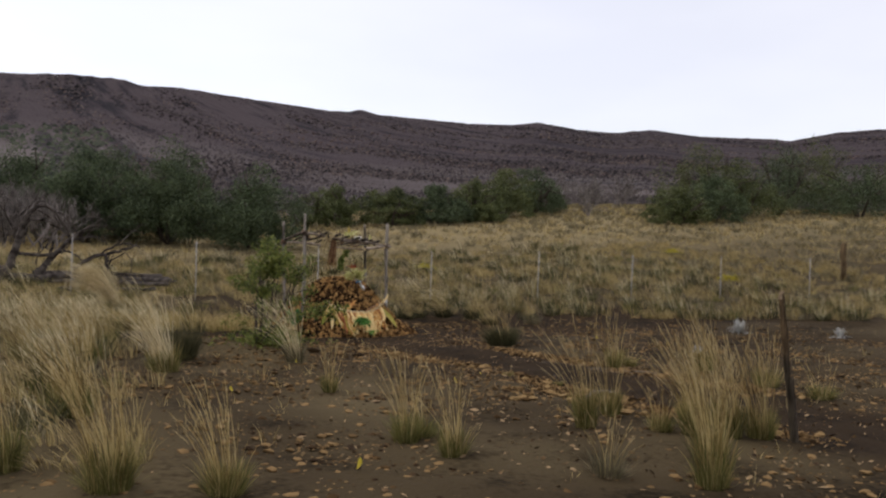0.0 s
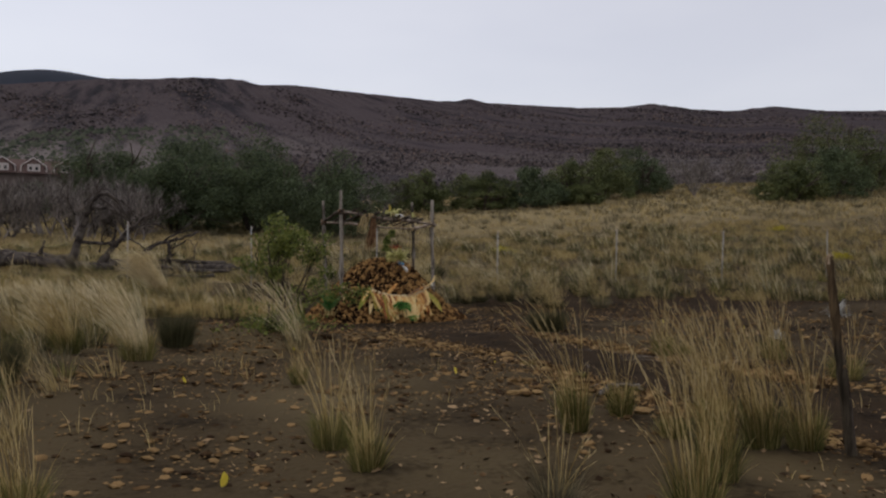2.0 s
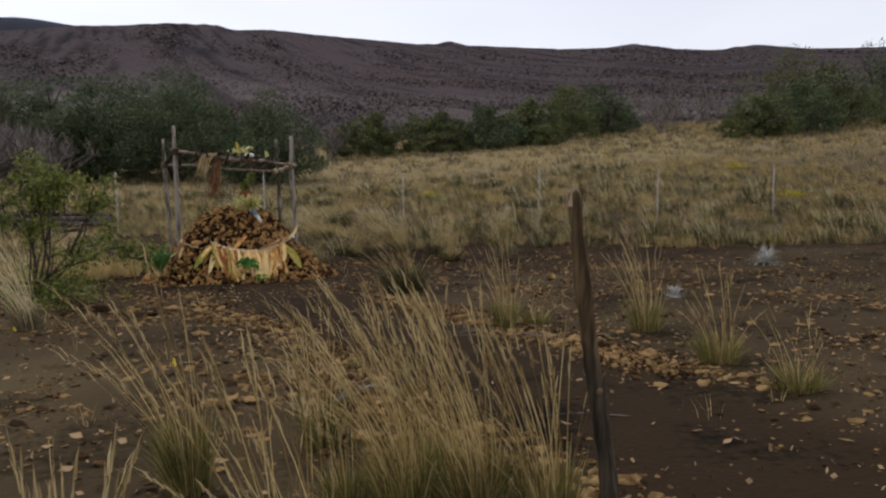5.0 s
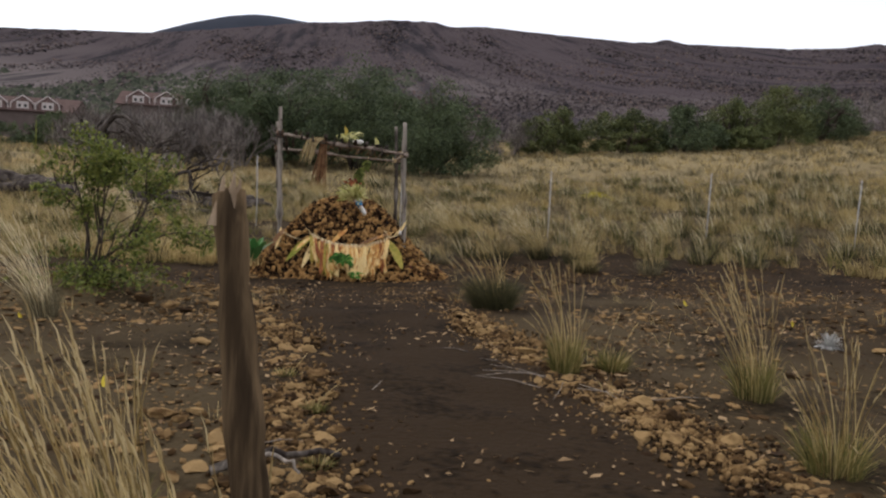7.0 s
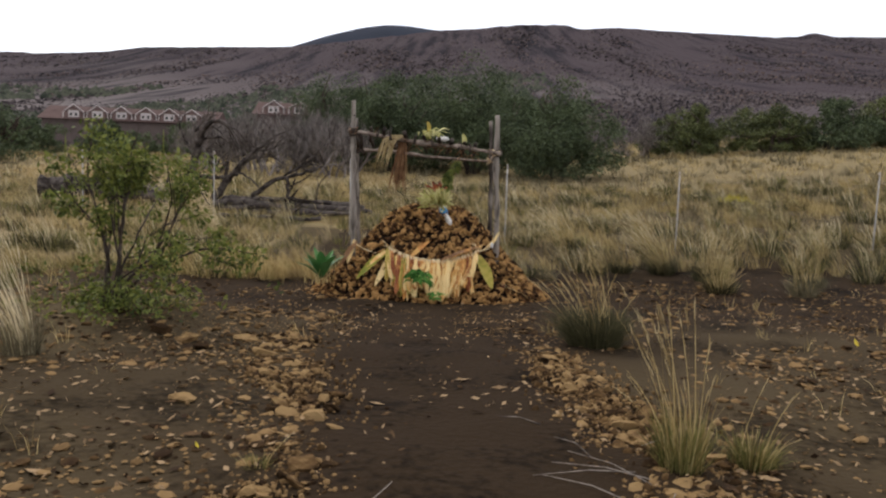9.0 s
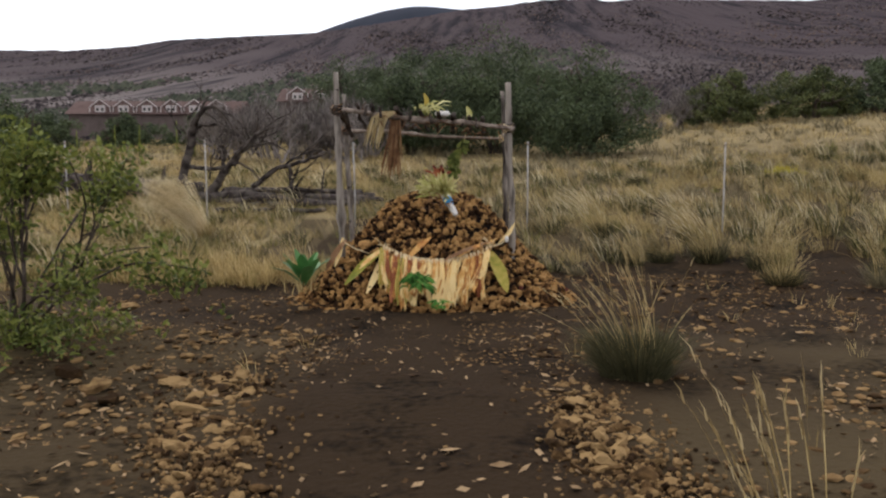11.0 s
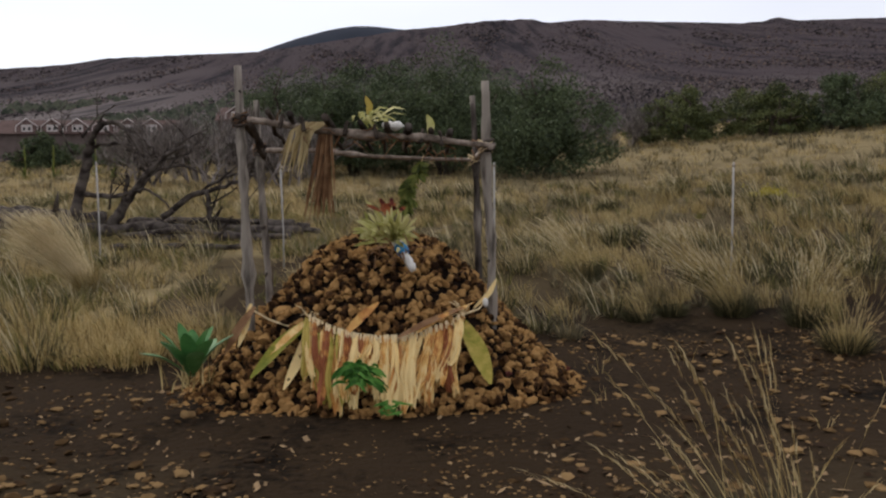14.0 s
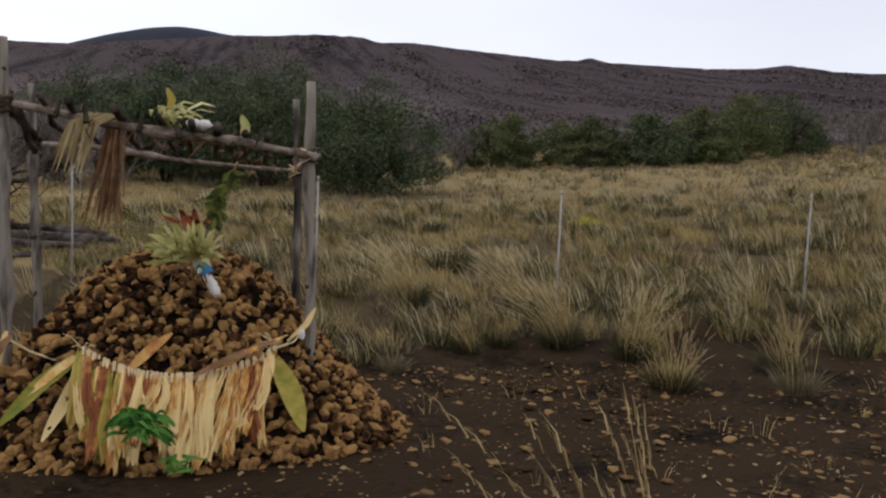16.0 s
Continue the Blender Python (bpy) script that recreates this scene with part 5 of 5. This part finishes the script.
# ---- growth and rubble on the mountain side ----
def build_slope_growth(name, label, mat, count, seed, size, az_range, r_range, cut, squash):
    r = np.random.default_rng(seed)
    octa = np.array([(1, 0, -0.5), (0, 1, -0.5), (-1, 0, -0.5), (0, -1, -0.5), (0, 0, 1.1)], float)
    faces = np.array([(0, 1, 4), (1, 2, 4), (2, 3, 4), (3, 0, 4)])
    shapes = [(octa * r.uniform(0.6, 1.3, octa.shape) * np.array([1.2, 1.2, squash]), faces) for k in range(8)]
    heap = Heap()
    az = np.radians(r.uniform(az_range[0], az_range[1], count))
    dist = np.exp(r.uniform(np.log(r_range[0]), np.log(r_range[1]), count))
    x, y = dist * np.sin(az), dist * np.cos(az) - 8
    z = land(x, y)
    for i in range(count):
        if noise.noise((x[i] * 0.011, y[i] * 0.0015, seed * 1.7 + z[i] * 0.012)) < cut:
            continue
        k = size * r.uniform(0.5, 1.5) * (0.5 + dist[i] / 500)
        v, f = shapes[i % 8]
        turn = np.array(Euler((0, 0, r.uniform(-3, 3))).to_matrix())
        heap.add(v @ turn.T * k + np.array([x[i], y[i], z[i] + 0.02 * k + dist[i] * 0.002 * noise.noise((x[i] * 0.02, y[i] * 0.004, 1.0))]), f)
    tagged(new(name, heap.mesh(name, mat)), label, "scrub", kind="stuff")


build_slope_growth("slope_scrub", "grey-brown dry scrub covering the mountain side", M_SCRUB, 80000, 51, 0.6, (-42, 68), (100, 1480), -0.35, 0.6)
build_slope_growth("slope_rubble", "pale brown rubble on the mountain side", M_RUBBLE, 30000, 52, 0.5, (-38, 66), (110, 1300), -0.08, 0.7)
build_slope_growth("slope_green", "dull green bushes on the lower mountain side", M_SCRUB_GREEN, 11000, 53, 1.7, (-45, 6), (150, 800), -0.12, 0.7)
build_slope_growth("slope_brush", "brown dry brush on the foot of the mountain", M_SCRUB, 20000, 54, 0.8, (-42, 66), (95, 520), -0.7, 0.7)

# ---- grass ----
def tuft_parts(r, height, spread, n, lean, plume, dark):
    """Blades, stalks and seed heads of one tuft about its own foot."""
    a, q = r.uniform(0, 2 * np.pi, n), spread * 0.35 * np.sqrt(r.random(n))
    base = np.stack([np.cos(a) * q, np.sin(a) * q, np.full(n, -0.02)], 1)
    out = np.stack([np.cos(a), np.sin(a)], 1) * (spread * 0.75 * r.uniform(0.1, 1.0, n))[:, None] + np.array(lean) * 0.15
    low = blades(base, height * r.uniform(0.12, 0.42, n), out * r.uniform(0.35, 1.0, (n, 1)), 0.0042, r, levels=3)
    m = int(n * plume * 0.2)
    top = None
    if m:
        a, q = r.uniform(0, 2 * np.pi, m), spread * 0.3 * np.sqrt(r.random(m))
        b = np.stack([np.cos(a) * q, np.sin(a) * q, np.zeros(m)], 1)
        hh = height * r.uniform(0.5, 1.08, m)
        ln = np.stack([np.cos(a), np.sin(a)], 1) * (spread * 0.6 * r.random(m))[:, None] + np.array(lean) * r.uniform(0.5, 1.3, (m, 1)) + r.normal(0, 0.07, (m, 2))
        stalk = blades(b, hh, ln, 0.0048, r, levels=5)
        tips = b + np.concatenate([ln * 0.64, (hh * 0.78)[:, None]], 1)
        k = 4
        tp = np.repeat(tips, k, 0) + np.concatenate([np.repeat(ln, k, 0) * 0.0, np.zeros((m * k, 1))], 1)
        frac = np.tile(np.linspace(0, 0.65, k), m)[:, None]
        full = np.concatenate([ln * 0.36, (hh * 0.2)[:, None]], 1)
        tp = tp + np.repeat(full, k, 0) * frac
        head = blades(tp, np.repeat(hh, k) * 0.09, np.repeat(ln, k, 0) * 0.15 + r.normal(0, 0.006, (m * k, 2)), 0.0062, r)
        top = (stalk, head)
    return low, top


def build_tuft(x, y, height, spread, n, lean=(-0.1, 0), plume=0.4, green=0.4, seed=0, label="golden bunch grass tuft on dark soil", mats=None):
    r = np.random.default_rng(1000 + seed)
    e = empty("grass_tuft", x, y, ground_z(x, y), label, "grass tuft", "grass tufts of the clearing")
    stalks, heads, lows = mats or (M_GOLD, M_PLUME, M_GREEN_GRASS)
    low, top = tuft_parts(r, height, spread, int(n * 2.2), lean, plume * (2.0 if heads is M_PALE_PLUME and x < 0 else 1.0), green)
    part("base_blades", mesh_of("base_blades", *low, lows), e, kind="stuff")
    if top:
        part("stalks", mesh_of("stalks", *top[0], stalks), e, kind="stuff")
        part("seed_heads", mesh_of("seed_heads", *top[1], heads), e, kind="stuff")
    if green > 0.3:
        low2, _ = tuft_parts(r, height * 1.3, spread, n // 2, lean, 0, green)
        part("dry_blades", mesh_of("dry_blades", *low2, M_GOLD), e, kind="stuff")


DARK = (M_GOLD, M_PLUME, M_GREY_GRASS)
tufts = [
    # x, y, height, spread, blades, lean, plumes, green, label and materials
    (1.72, -3.38, 0.98, 0.62, 1100, (-0.30, 0.0), 0.10, 0.2, "grey-green bunch grass with leaning seed stalks", (M_GOLD, M_PLUME, M_CLUMP)),
    (1.62, -6.5, 0.86, 0.28, 187, (-0.14, 0.0), 0.34, 0.4, "", None),
    (2.02, -6.35, 0.45, 0.30, 172, (0.05, 0.0), 0.05, 0.4, "", None),
    (2.72, -7.2, 0.95, 0.34, 172, (-0.25, 0.0), 0.45, 0.4, "", None),
    (2.38, -8.55, 0.75, 0.36, 187, (-0.12, 0.0), 0.3, 0.5, "", None),
    (2.30, -9.4, 0.55, 0.36, 172, (-0.1, 0.0), 0.2, 0.5, "", None),
    (-2.62, -4.68, 0.85, 0.34, 187, (-0.42, 0.0), 0.5, 0.2, "pale plume grass bent over by wind", (M_PALE_PLUME, M_PALE_PLUME, M_GREY_GRASS)),
    (-3.08, -7.17, 0.62, 0.20, 108, (-0.05, 0.0), 0.5, 0.4, "", None),
    (-3.35, -9.6, 0.75, 0.28, 187, (-0.08, 0.0), 0.5, 0.3, "", None),
    (-3.28, -10.25, 0.72, 0.24, 165, (-0.1, 0.0), 0.4, 0.5, "", None),
    (-3.15, -9.5, 0.50, 0.26, 144, (0.0, 0.0), 0.3, 0.3, "", None),
    (-1.56, -9.72, 1.09, 0.26, 187, (-0.34, 0.0), 0.35, 0.5, "", None),
    (-0.86, -9.25, 0.73, 0.26, 158, (-0.1, 0.0), 0.4, 0.4, "", None),
    (-2.0, -11.6, 0.94, 0.30, 201, (-0.1, 0.0), 0.5, 0.5, "", None),
    (-2.5, -11.1, 0.55, 0.30, 187, (-0.05, 0.0), 0.25, 0.2, "dark grey-brown tuft of dry grass", DARK),
    (-1.35, -11.0, 0.89, 0.30, 187, (-0.2, 0.0), 0.5, 0.5, "", None),
    (-5.70, -10.2, 0.92, 0.36, 302, (-0.22, 0.0), 0.55, 0.4, "", None),
    (-5.08, -10.55, 0.70, 0.30, 230, (-0.12, 0.0), 0.5, 0.4, "", None),
    (-6.3, -9.4, 0.90, 0.40, 302, (-0.3, 0.0), 0.5, 0.3, "", None),
    (-6.9, -10.8, 0.80, 0.40, 273, (-0.25, 0.0), 0.5, 0.4, "", None),
    (-4.5, -5.3, 0.95, 0.40, 273, (-0.35, 0.0), 0.6, 0.4, "pale plume grass bent over by wind", (M_PALE_PLUME, M_PALE_PLUME, M_GREEN_GRASS)),
    (-4.03, -4.0, 1.25, 0.50, 620, (-0.05, 0.0), 0.004, 0.1, "round dark grey shrubby tuft", (M_GREY_GRASS, M_PLUME, M_CLUMP)),
    (-5.75, -6.3, 1.25, 0.50, 620, (-0.05, 0.0), 0.004, 0.1, "round dark grey shrubby tuft", (M_GREY_GRASS, M_PLUME, M_CLUMP)),
    (-4.5, -4.6, 0.40, 0.32, 216, (-0.05, 0.0), 0.05, 0.1, "round grey shrubby tuft", DARK),
    (-0.39, -6.72, 0.22, 0.14, 86, (0.0, 0.0), 0.05, 0.6, "small green tuft among the stones", None),
    (-0.18, -7.5, 0.20, 0.14, 79, (0.0, 0.0), 0.05, 0.6, "small green tuft among the stones", None),
    (-0.16, -8.45, 0.22, 0.15, 86, (0.0, 0.0), 0.05, 0.6, "small green tuft among the stones", None),
    (-2.35, -2.55, 0.18, 0.50, 187, (0.0, 0.0), 0.05, 0.6, "low green grass under the shrub", None),
    (1.86, 1.66, 0.45, 0.30, 201, (-0.12, 0.0), 0.15, 0.2, "grey-green tuft beside the mound", DARK),
    (4.2, 0.9, 0.60, 0.50, 420, (-0.1, 0.0), 0.4, 0.5, "", (M_STRAW, M_PLUME, M_CLUMP)),
    (3.77, 2.45, 0.75, 0.50, 460, (-0.45, 0.0), 0.6, 0.2, "grey-green bunch grass with pale bent plumes", (M_STRAW, M_PALE_PLUME, M_CLUMP)),
    (4.3, 1.9, 0.80, 0.45, 420, (0.12, 0.0), 0.6, 0.2, "grey-green bunch grass with pale bent plumes", (M_STRAW, M_PALE_PLUME, M_CLUMP)),
    (3.14, 2.6, 0.50, 0.40, 360, (-0.1, 0.0), 0.3, 0.2, "grey-green tuft at the clearing's edge", (M_STRAW, M_PLUME, M_CLUMP)),
    (2.72, 2.35, 0.45, 0.36, 300, (-0.2, 0.0), 0.5, 0.2, "grey-green tuft at the clearing's edge", (M_STRAW, M_PLUME, M_CLUMP)),
    (3.9, 4.0, 0.85, 0.45, 420, (-0.55, 0.0), 0.8, 0.2, "pale plume grass bent over by wind", (M_STRAW, M_PALE_PLUME, M_CLUMP)),
    (2.6, 4.6, 0.85, 0.45, 420, (-0.55, 0.0), 0.8, 0.2, "pale plume grass bent over by wind", (M_STRAW, M_PALE_PLUME, M_CLUMP)),
    (6.6, 3.2, 0.70, 0.50, 420, (-0.3, 0.0), 0.6, 0.2, "pale plume grass bent over by wind", (M_STRAW, M_PALE_PLUME, M_CLUMP)),
    (5.6, 1.3, 0.55, 0.50, 420, (-0.1, 0.0), 0.3, 0.2, "grey-green tuft at the clearing's edge", (M_STRAW, M_PLUME, M_CLUMP)),
    (3.9, 2.7, 0.95, 0.45, 302, (-0.35, 0.0), 0.4, 0.3, "", (M_STRAW, M_PLUME, M_GREY_GRASS)),
    (4.5, 2.0, 0.70, 0.40, 259, (0.1, 0.0), 0.35, 0.4, "", None),
    (5.2, 0.55, 0.70, 0.45, 273, (-0.1, 0.0), 0.15, 0.2, "grey-brown tuft at the clearing's edge", DARK),
    (3.1, 3.2, 0.80, 0.40, 259, (-0.3, 0.0), 0.4, 0.3, "", (M_STRAW, M_PLUME, M_GREY_GRASS)),
    (2.3, 3.4, 0.60, 0.40, 230, (-0.2, 0.0), 0.3, 0.3, "", (M_STRAW, M_PLUME, M_GREY_GRASS)),
    (-3.9, 4.1, 1.05, 0.40, 560, (-0.80, 0.0), 1.3, 0.2, "pale plume grass bent over by wind", (M_PALE_PLUME, M_PALE_PLUME, M_STRAW)),
    (-5.3, -4.2, 0.85, 0.4, 300, (-0.35, 0.0), 0.7, 0.2, "pale plume grass bent over by wind", (M_GOLD, M_PALE_PLUME, M_GREEN_GRASS)),
    (-6.0, -3.4, 0.8, 0.4, 300, (-0.3, 0.0), 0.7, 0.2, "pale plume grass bent over by wind", (M_STRAW, M_PALE_PLUME, M_GREEN_GRASS)),
    (-5.0, -2.4, 0.75, 0.4, 300, (-0.35, 0.0), 0.7, 0.2, "pale plume grass bent over by wind", (M_STRAW, M_PALE_PLUME, M_GREEN_GRASS)),
    (-6.6, -5.0, 0.9, 0.4, 300, (-0.4, 0.0), 0.7, 0.2, "pale plume grass bent over by wind", (M_GOLD, M_PALE_PLUME, M_GREEN_GRASS)),
    (-7.2, -3.0, 0.85, 0.4, 300, (-0.35, 0.0), 0.7, 0.2, "pale plume grass bent over by wind", (M_STRAW, M_PALE_PLUME, M_GREEN_GRASS)),
    (-5.7, -7.7, 0.85, 0.4, 300, (-0.3, 0.0), 0.6, 0.2, "pale plume grass bent over by wind", (M_GOLD, M_PALE_PLUME, M_GREEN_GRASS)),
    (-4.7, -1.4, 0.8, 0.4, 300, (-0.4, 0.0), 0.7, 0.2, "pale plume grass bent over by wind", (M_STRAW, M_PALE_PLUME, M_GREEN_GRASS)),
    (-7.0, -7.0, 0.95, 0.4, 300, (-0.35, 0.0), 0.6, 0.2, "pale plume grass bent over by wind", (M_GOLD, M_PALE_PLUME, M_GREEN_GRASS)),
    (-5.6, -0.6, 0.8, 0.4, 300, (-0.4, 0.0), 0.7, 0.2, "pale plume grass bent over by wind", (M_STRAW, M_PALE_PLUME, M_GREEN_GRASS)),
    (-0.78, -10.3, 0.98, 0.3, 150, (-0.38, 0.0), 0.9, 0.5, "", None),
    (-0.52, -10.45, 1.0, 0.32, 170, (-0.3, 0.0), 0.9, 0.5, "", None),
    (-0.3, -10.62, 0.85, 0.3, 160, (-0.2, 0.0), 0.8, 0.5, "", None),
    (-0.6, -10.1, 0.9, 0.28, 140, (-0.25, 0.0), 0.8, 0.5, "", None),
    (-0.95, -10.05, 0.5, 0.26, 150, (-0.05, 0.0), 0.3, 0.5, "", None),
]
for i, (x, y, h, sp, n, lean, pl, gr, lab, mats) in enumerate(tufts):
    build_tuft(x, y, h, sp, n, lean, pl, gr, i, lab or "golden bunch grass tuft on dark soil", mats)


def build_field(name, label, mat, count, region, density, blades_each, height, spread, width, lean, seed):
    """Uncountable grass of the meadow in one mesh."""
    r = np.random.default_rng(seed)
    x0, x1, y0, y1 = region
    n = count
    x, y = r.uniform(x0, x1, n), r.uniform(y0, y1, n)
    keep = np.array([density(a, b) > r.random() for a, b in zip(x, y)])
    x, y = x[keep], y[keep]
    z = land(x, y)
    dist = np.hypot(x, y + 8)
    m = len(x)
    k = blades_each
    size = r.uniform(0.6, 1.3, m)
    a, q = r.uniform(0, 2 * np.pi, (m, k)), spread * 0.4 * np.sqrt(r.random((m, k))) * size[:, None]
    bx, by = x[:, None] + np.cos(a) * q, y[:, None] + np.sin(a) * q
    base = np.stack([bx, by, np.repeat(z[:, None], k, 1) - 0.02], 2).reshape(-1, 3)
    hh = (height * r.uniform(0.45, 1.1, (m, k)) * size[:, None]).ravel()
    ln = np.stack([np.cos(a) * spread * 0.7 * r.random((m, k)) + lean * size[:, None], np.sin(a) * spread * 0.7 * r.random((m, k))], 2).reshape(-1, 2)
    w = np.repeat(width * (1 + dist / 18.0), k)
    v, f = blades(base, hh, ln, w, r)
    return tagged(new(name, mesh_of(name, v, f, mat)), label, "grass", kind="stuff")


def edge_back(x, y):
    """1 in the meadow behind and beside the clearing, 0 on bare soil."""
    w = 1.2 * noise.noise((x * 0.45, y * 0.45, 9.0))
    back = 2.2 + 0.10 * abs(x) + w
    if x < -1.2:
        back = min(back, 1.3 + w + 0.25 * (x + 1.2))
    if -3.4 + 0.6 * w < x < -0.6 and 2.4 < y < 7.4 + w:
        return 0.12
    if x < -4.9 + w:
        return 1.0 if y > -9 else 0.8
    if x > 6.5:
        back = min(back, 1.4 + w - 0.9 * (x - 6.5))
    return 1.0 if y > back else 0.0


def patch(seed, cut):
    return lambda x, y: edge_back(x, y) * (1.0 if noise.noise((x * 0.6, y * 0.6, seed)) > cut else 0.1)


build_field("meadow_straw", "dry straw-coloured grass covering the meadow", M_STRAW, 5200, (-16, 24, -10, 16), patch(1.0, -0.1), 34, 0.30, 0.34, 0.006, -0.10, 41)
build_field("meadow_grey", "low grey-brown shrubby grass of the meadow", M_GREY_GRASS, 2800, (-16, 24, -9, 16), patch(6.0, -0.05), 34, 0.22, 0.40, 0.008, 0.0, 42)
build_field("meadow_green", "green-yellow grass tufts scattered in the meadow", M_GREEN_GRASS, 900, (-16, 20, -9, 18), patch(3.0, 0.1), 34, 0.30, 0.30, 0.007, -0.02, 43)
build_field("meadow_far_straw", "pale dry grass on the meadow's slope", M_STRAW, 6500, (-32, 66, 3, 60), patch(1.0, -0.1), 16, 0.34, 0.6, 0.007, -0.08, 44)
build_field("meadow_far_grey", "grey shrubby growth on the meadow's slope", M_GREY_GRASS, 6500, (-32, 66, 3, 60), patch(6.0, -0.1), 16, 0.36, 0.6, 0.010, 0.0, 45)
build_field("meadow_plumes", "pale seed plumes over the meadow", M_PLUME, 1100, (-14, 16, -9, 12), patch(8.0, 0.0), 12, 0.56, 0.26, 0.004, -0.26, 46)
CLUMP = patch(15.0, -0.1)
build_field("meadow_clump_feet", "dense grey-green feet of meadow bunch grass, shade in their colour", M_CLUMP, 900, (-15, 18, -9, 17), CLUMP, 90, 0.36, 0.50, 0.007, 0.0, 61)
build_field("meadow_clump_blades", "green blades of meadow bunch grass", M_GREEN_GRASS, 900, (-15, 18, -9, 17), CLUMP, 26, 0.40, 0.46, 0.006, -0.03, 61)
build_field("meadow_clump_plumes", "pale bent plumes of meadow bunch grass", M_PALE_PLUME, 900, (-15, 18, -9, 17), CLUMP, 16, 0.62, 0.34, 0.0052, -0.26, 61)
build_field("meadow_left", "short pale dry grass between the logs and the shrine", M_PLUME, 3600, (-17, -1.4, 1.0, 24), patch(11.0, -0.1), 26, 0.2, 0.4, 0.006, -0.08, 48)
build_field("meadow_left_green", "low yellow-green growth behind the shrine", M_GREEN_GRASS, 2200, (-15, -1.3, 0.4, 13), patch(21.0, 0.0), 30, 0.2, 0.34, 0.007, -0.02, 49)
build_field("meadow_gold", "golden dry grass between shrub and shrine", M_GOLD, 300, (-4.2, -1.3, 0.2, 3.0), patch(23.0, -0.2), 34, 0.3, 0.34, 0.006, -0.05, 50)
build_field("bare_soil_sprigs", "thin dry sprigs on the bare soil", M_GOLD, 260, (-5, 7, -13, 1), lambda x, y: 0.0 if mound_z(x, y) > 0 or abs(x - 0.5) < 0.8 else 0.7, 6, 0.16, 0.16, 0.004, -0.02, 47)


# ---- small things on the ground ----
def build_small():
    for i, (x, y, s) in enumerate([(-4.11, -10.34, 0.07), (-4.1, -6.95, 0.04), (-0.72, -6.55, 0.02), (-1.45, -7.15, 0.05), (-2.7, -4.95, 0.035), (4.6, -4.6, 0.05), (4.1, -3.2, 0.05), (-6.2, -11.6, 0.06)]):
        e = empty("fallen_petal", x, y, ground_z(x, y) + 0.03, "curled yellow petal lying on the soil", "petal", "yellow petals")
        a = rng.uniform(0, 6.28)
        part("petal", mesh_of("petal", *ribbon_leaf([(0, 0, 0), (math.cos(a) * s * 0.5, math.sin(a) * s * 0.5, s * 0.6), (math.cos(a) * s * 0.7, math.sin(a) * s * 0.7, s * 1.3)], s * 0.7, (0.3, -1, 0.2)), M_YELLOW, True), e)
    for x, y, rad in ((4.4, -5.5, 0.17), (7.72, -3.57, 0.34), (8.8, -5.2, 0.26)):
        e = empty("silver_rosette", x, y, ground_z(x, y), "silvery rosette plant with narrow radiating leaves", "plant", "silver rosettes")
        part("leaves", leaf_cluster("leaves", 170, rad, 0.014, 1.5, M_SILVER, up=1.0), e, kind="stuff")
    for x, y, turn, L in ((1.3, -7.0, 2.4, 0.5), (0.17, -7.1, 1.3, 0.28), (1.5, -6.2, 0.7, 0.4), (1.2, -6.4, 2.0, 0.35), (0.9, -9.5, 2.7, 0.6), (1.9, -7.3, 0.2, 0.6), (-0.5, -8.2, 0.5, 0.3), (1.0, -5.9, 2.6, 0.3),
                          (1.42, -6.75, 2.2, 0.55), (1.45, -6.7, 2.7, 0.5), (1.5, -6.85, -2.0, 0.45), (1.38, -6.6, 3.3, 0.5), (1.6, -6.9, -1.2, 0.5), (1.55, -7.0, -0.7, 0.45)):
        z = ground_z(x, y)
        e = empty("dry_stick", x, y, z, "thin pale dry stick lying on the soil", "stick", "dry sticks")
        d = np.array([math.cos(turn), math.sin(turn), 0])
        part("stick", mesh_of("stick", *tube([(0, 0, 0.025), d * L * 0.5 + np.array([0.02, 0.01, 0.035]), d * L + np.array([0, 0, 0.015])], (0.0032, 0.0026, 0.0016), 5), M_POLE, True), e)
    # pale dead branch with stones beside the path
    e = empty("bleached_branch", -0.62, -8.55, ground_z(-0.62, -8.55), "bleached forked branch lying on stones", "branch")
    part("branch", mesh_of("branch", *limb([(0, 0, 0.03), (0.2, 0.08, 0.09), (0.4, 0.1, 0.08), (0.55, 0.2, 0.05)], 0.022, 0.012, 7, 10), M_POLE, True), e)
    part("fork", mesh_of("fork", *limb([(0.2, 0.08, 0.09), (0.3, -0.05, 0.12), (0.42, -0.12, 0.06)], 0.014, 0.006, 6, 8), M_POLE, True), e)
    for x, y, w in ((7.75, 11.15, 0.5), (16.05, 3.9, 0.35), (20.5, 11.1, 0.35)):
        e = empty("yellow_bush", x, y, ground_z(x, y), "low bush with bright yellow-green top", "bush", "yellow bushes")
        q = rng.normal(0, 1, (60, 3)) * np.array([w * 0.45, w * 0.4, 0.05]) + np.array([0, 0, 0.28])
        part("leaves", mesh_of("leaves", *leaf_cards(q, 0.09, 14, 0.025, rng), M_PETAL_GREEN), e, kind="stuff")
        part("stems", mesh_of("stems", *blades(rng.normal(0, 0.08, (40, 3)) * np.array([1, 1, 0.1]), np.full(40, 0.28), rng.normal(0, w * 0.4, (40, 2)), 0.01), M_GREY_GRASS), e, kind="stuff")


M_PETAL_GREEN = material("yellow_green_leaves", [(0.16, 0.14, 0.02), (0.34, 0.28, 0.03), (0.5, 0.42, 0.05)], 5, 0.6, island=0.5, subsurface=0.2)
build_small()
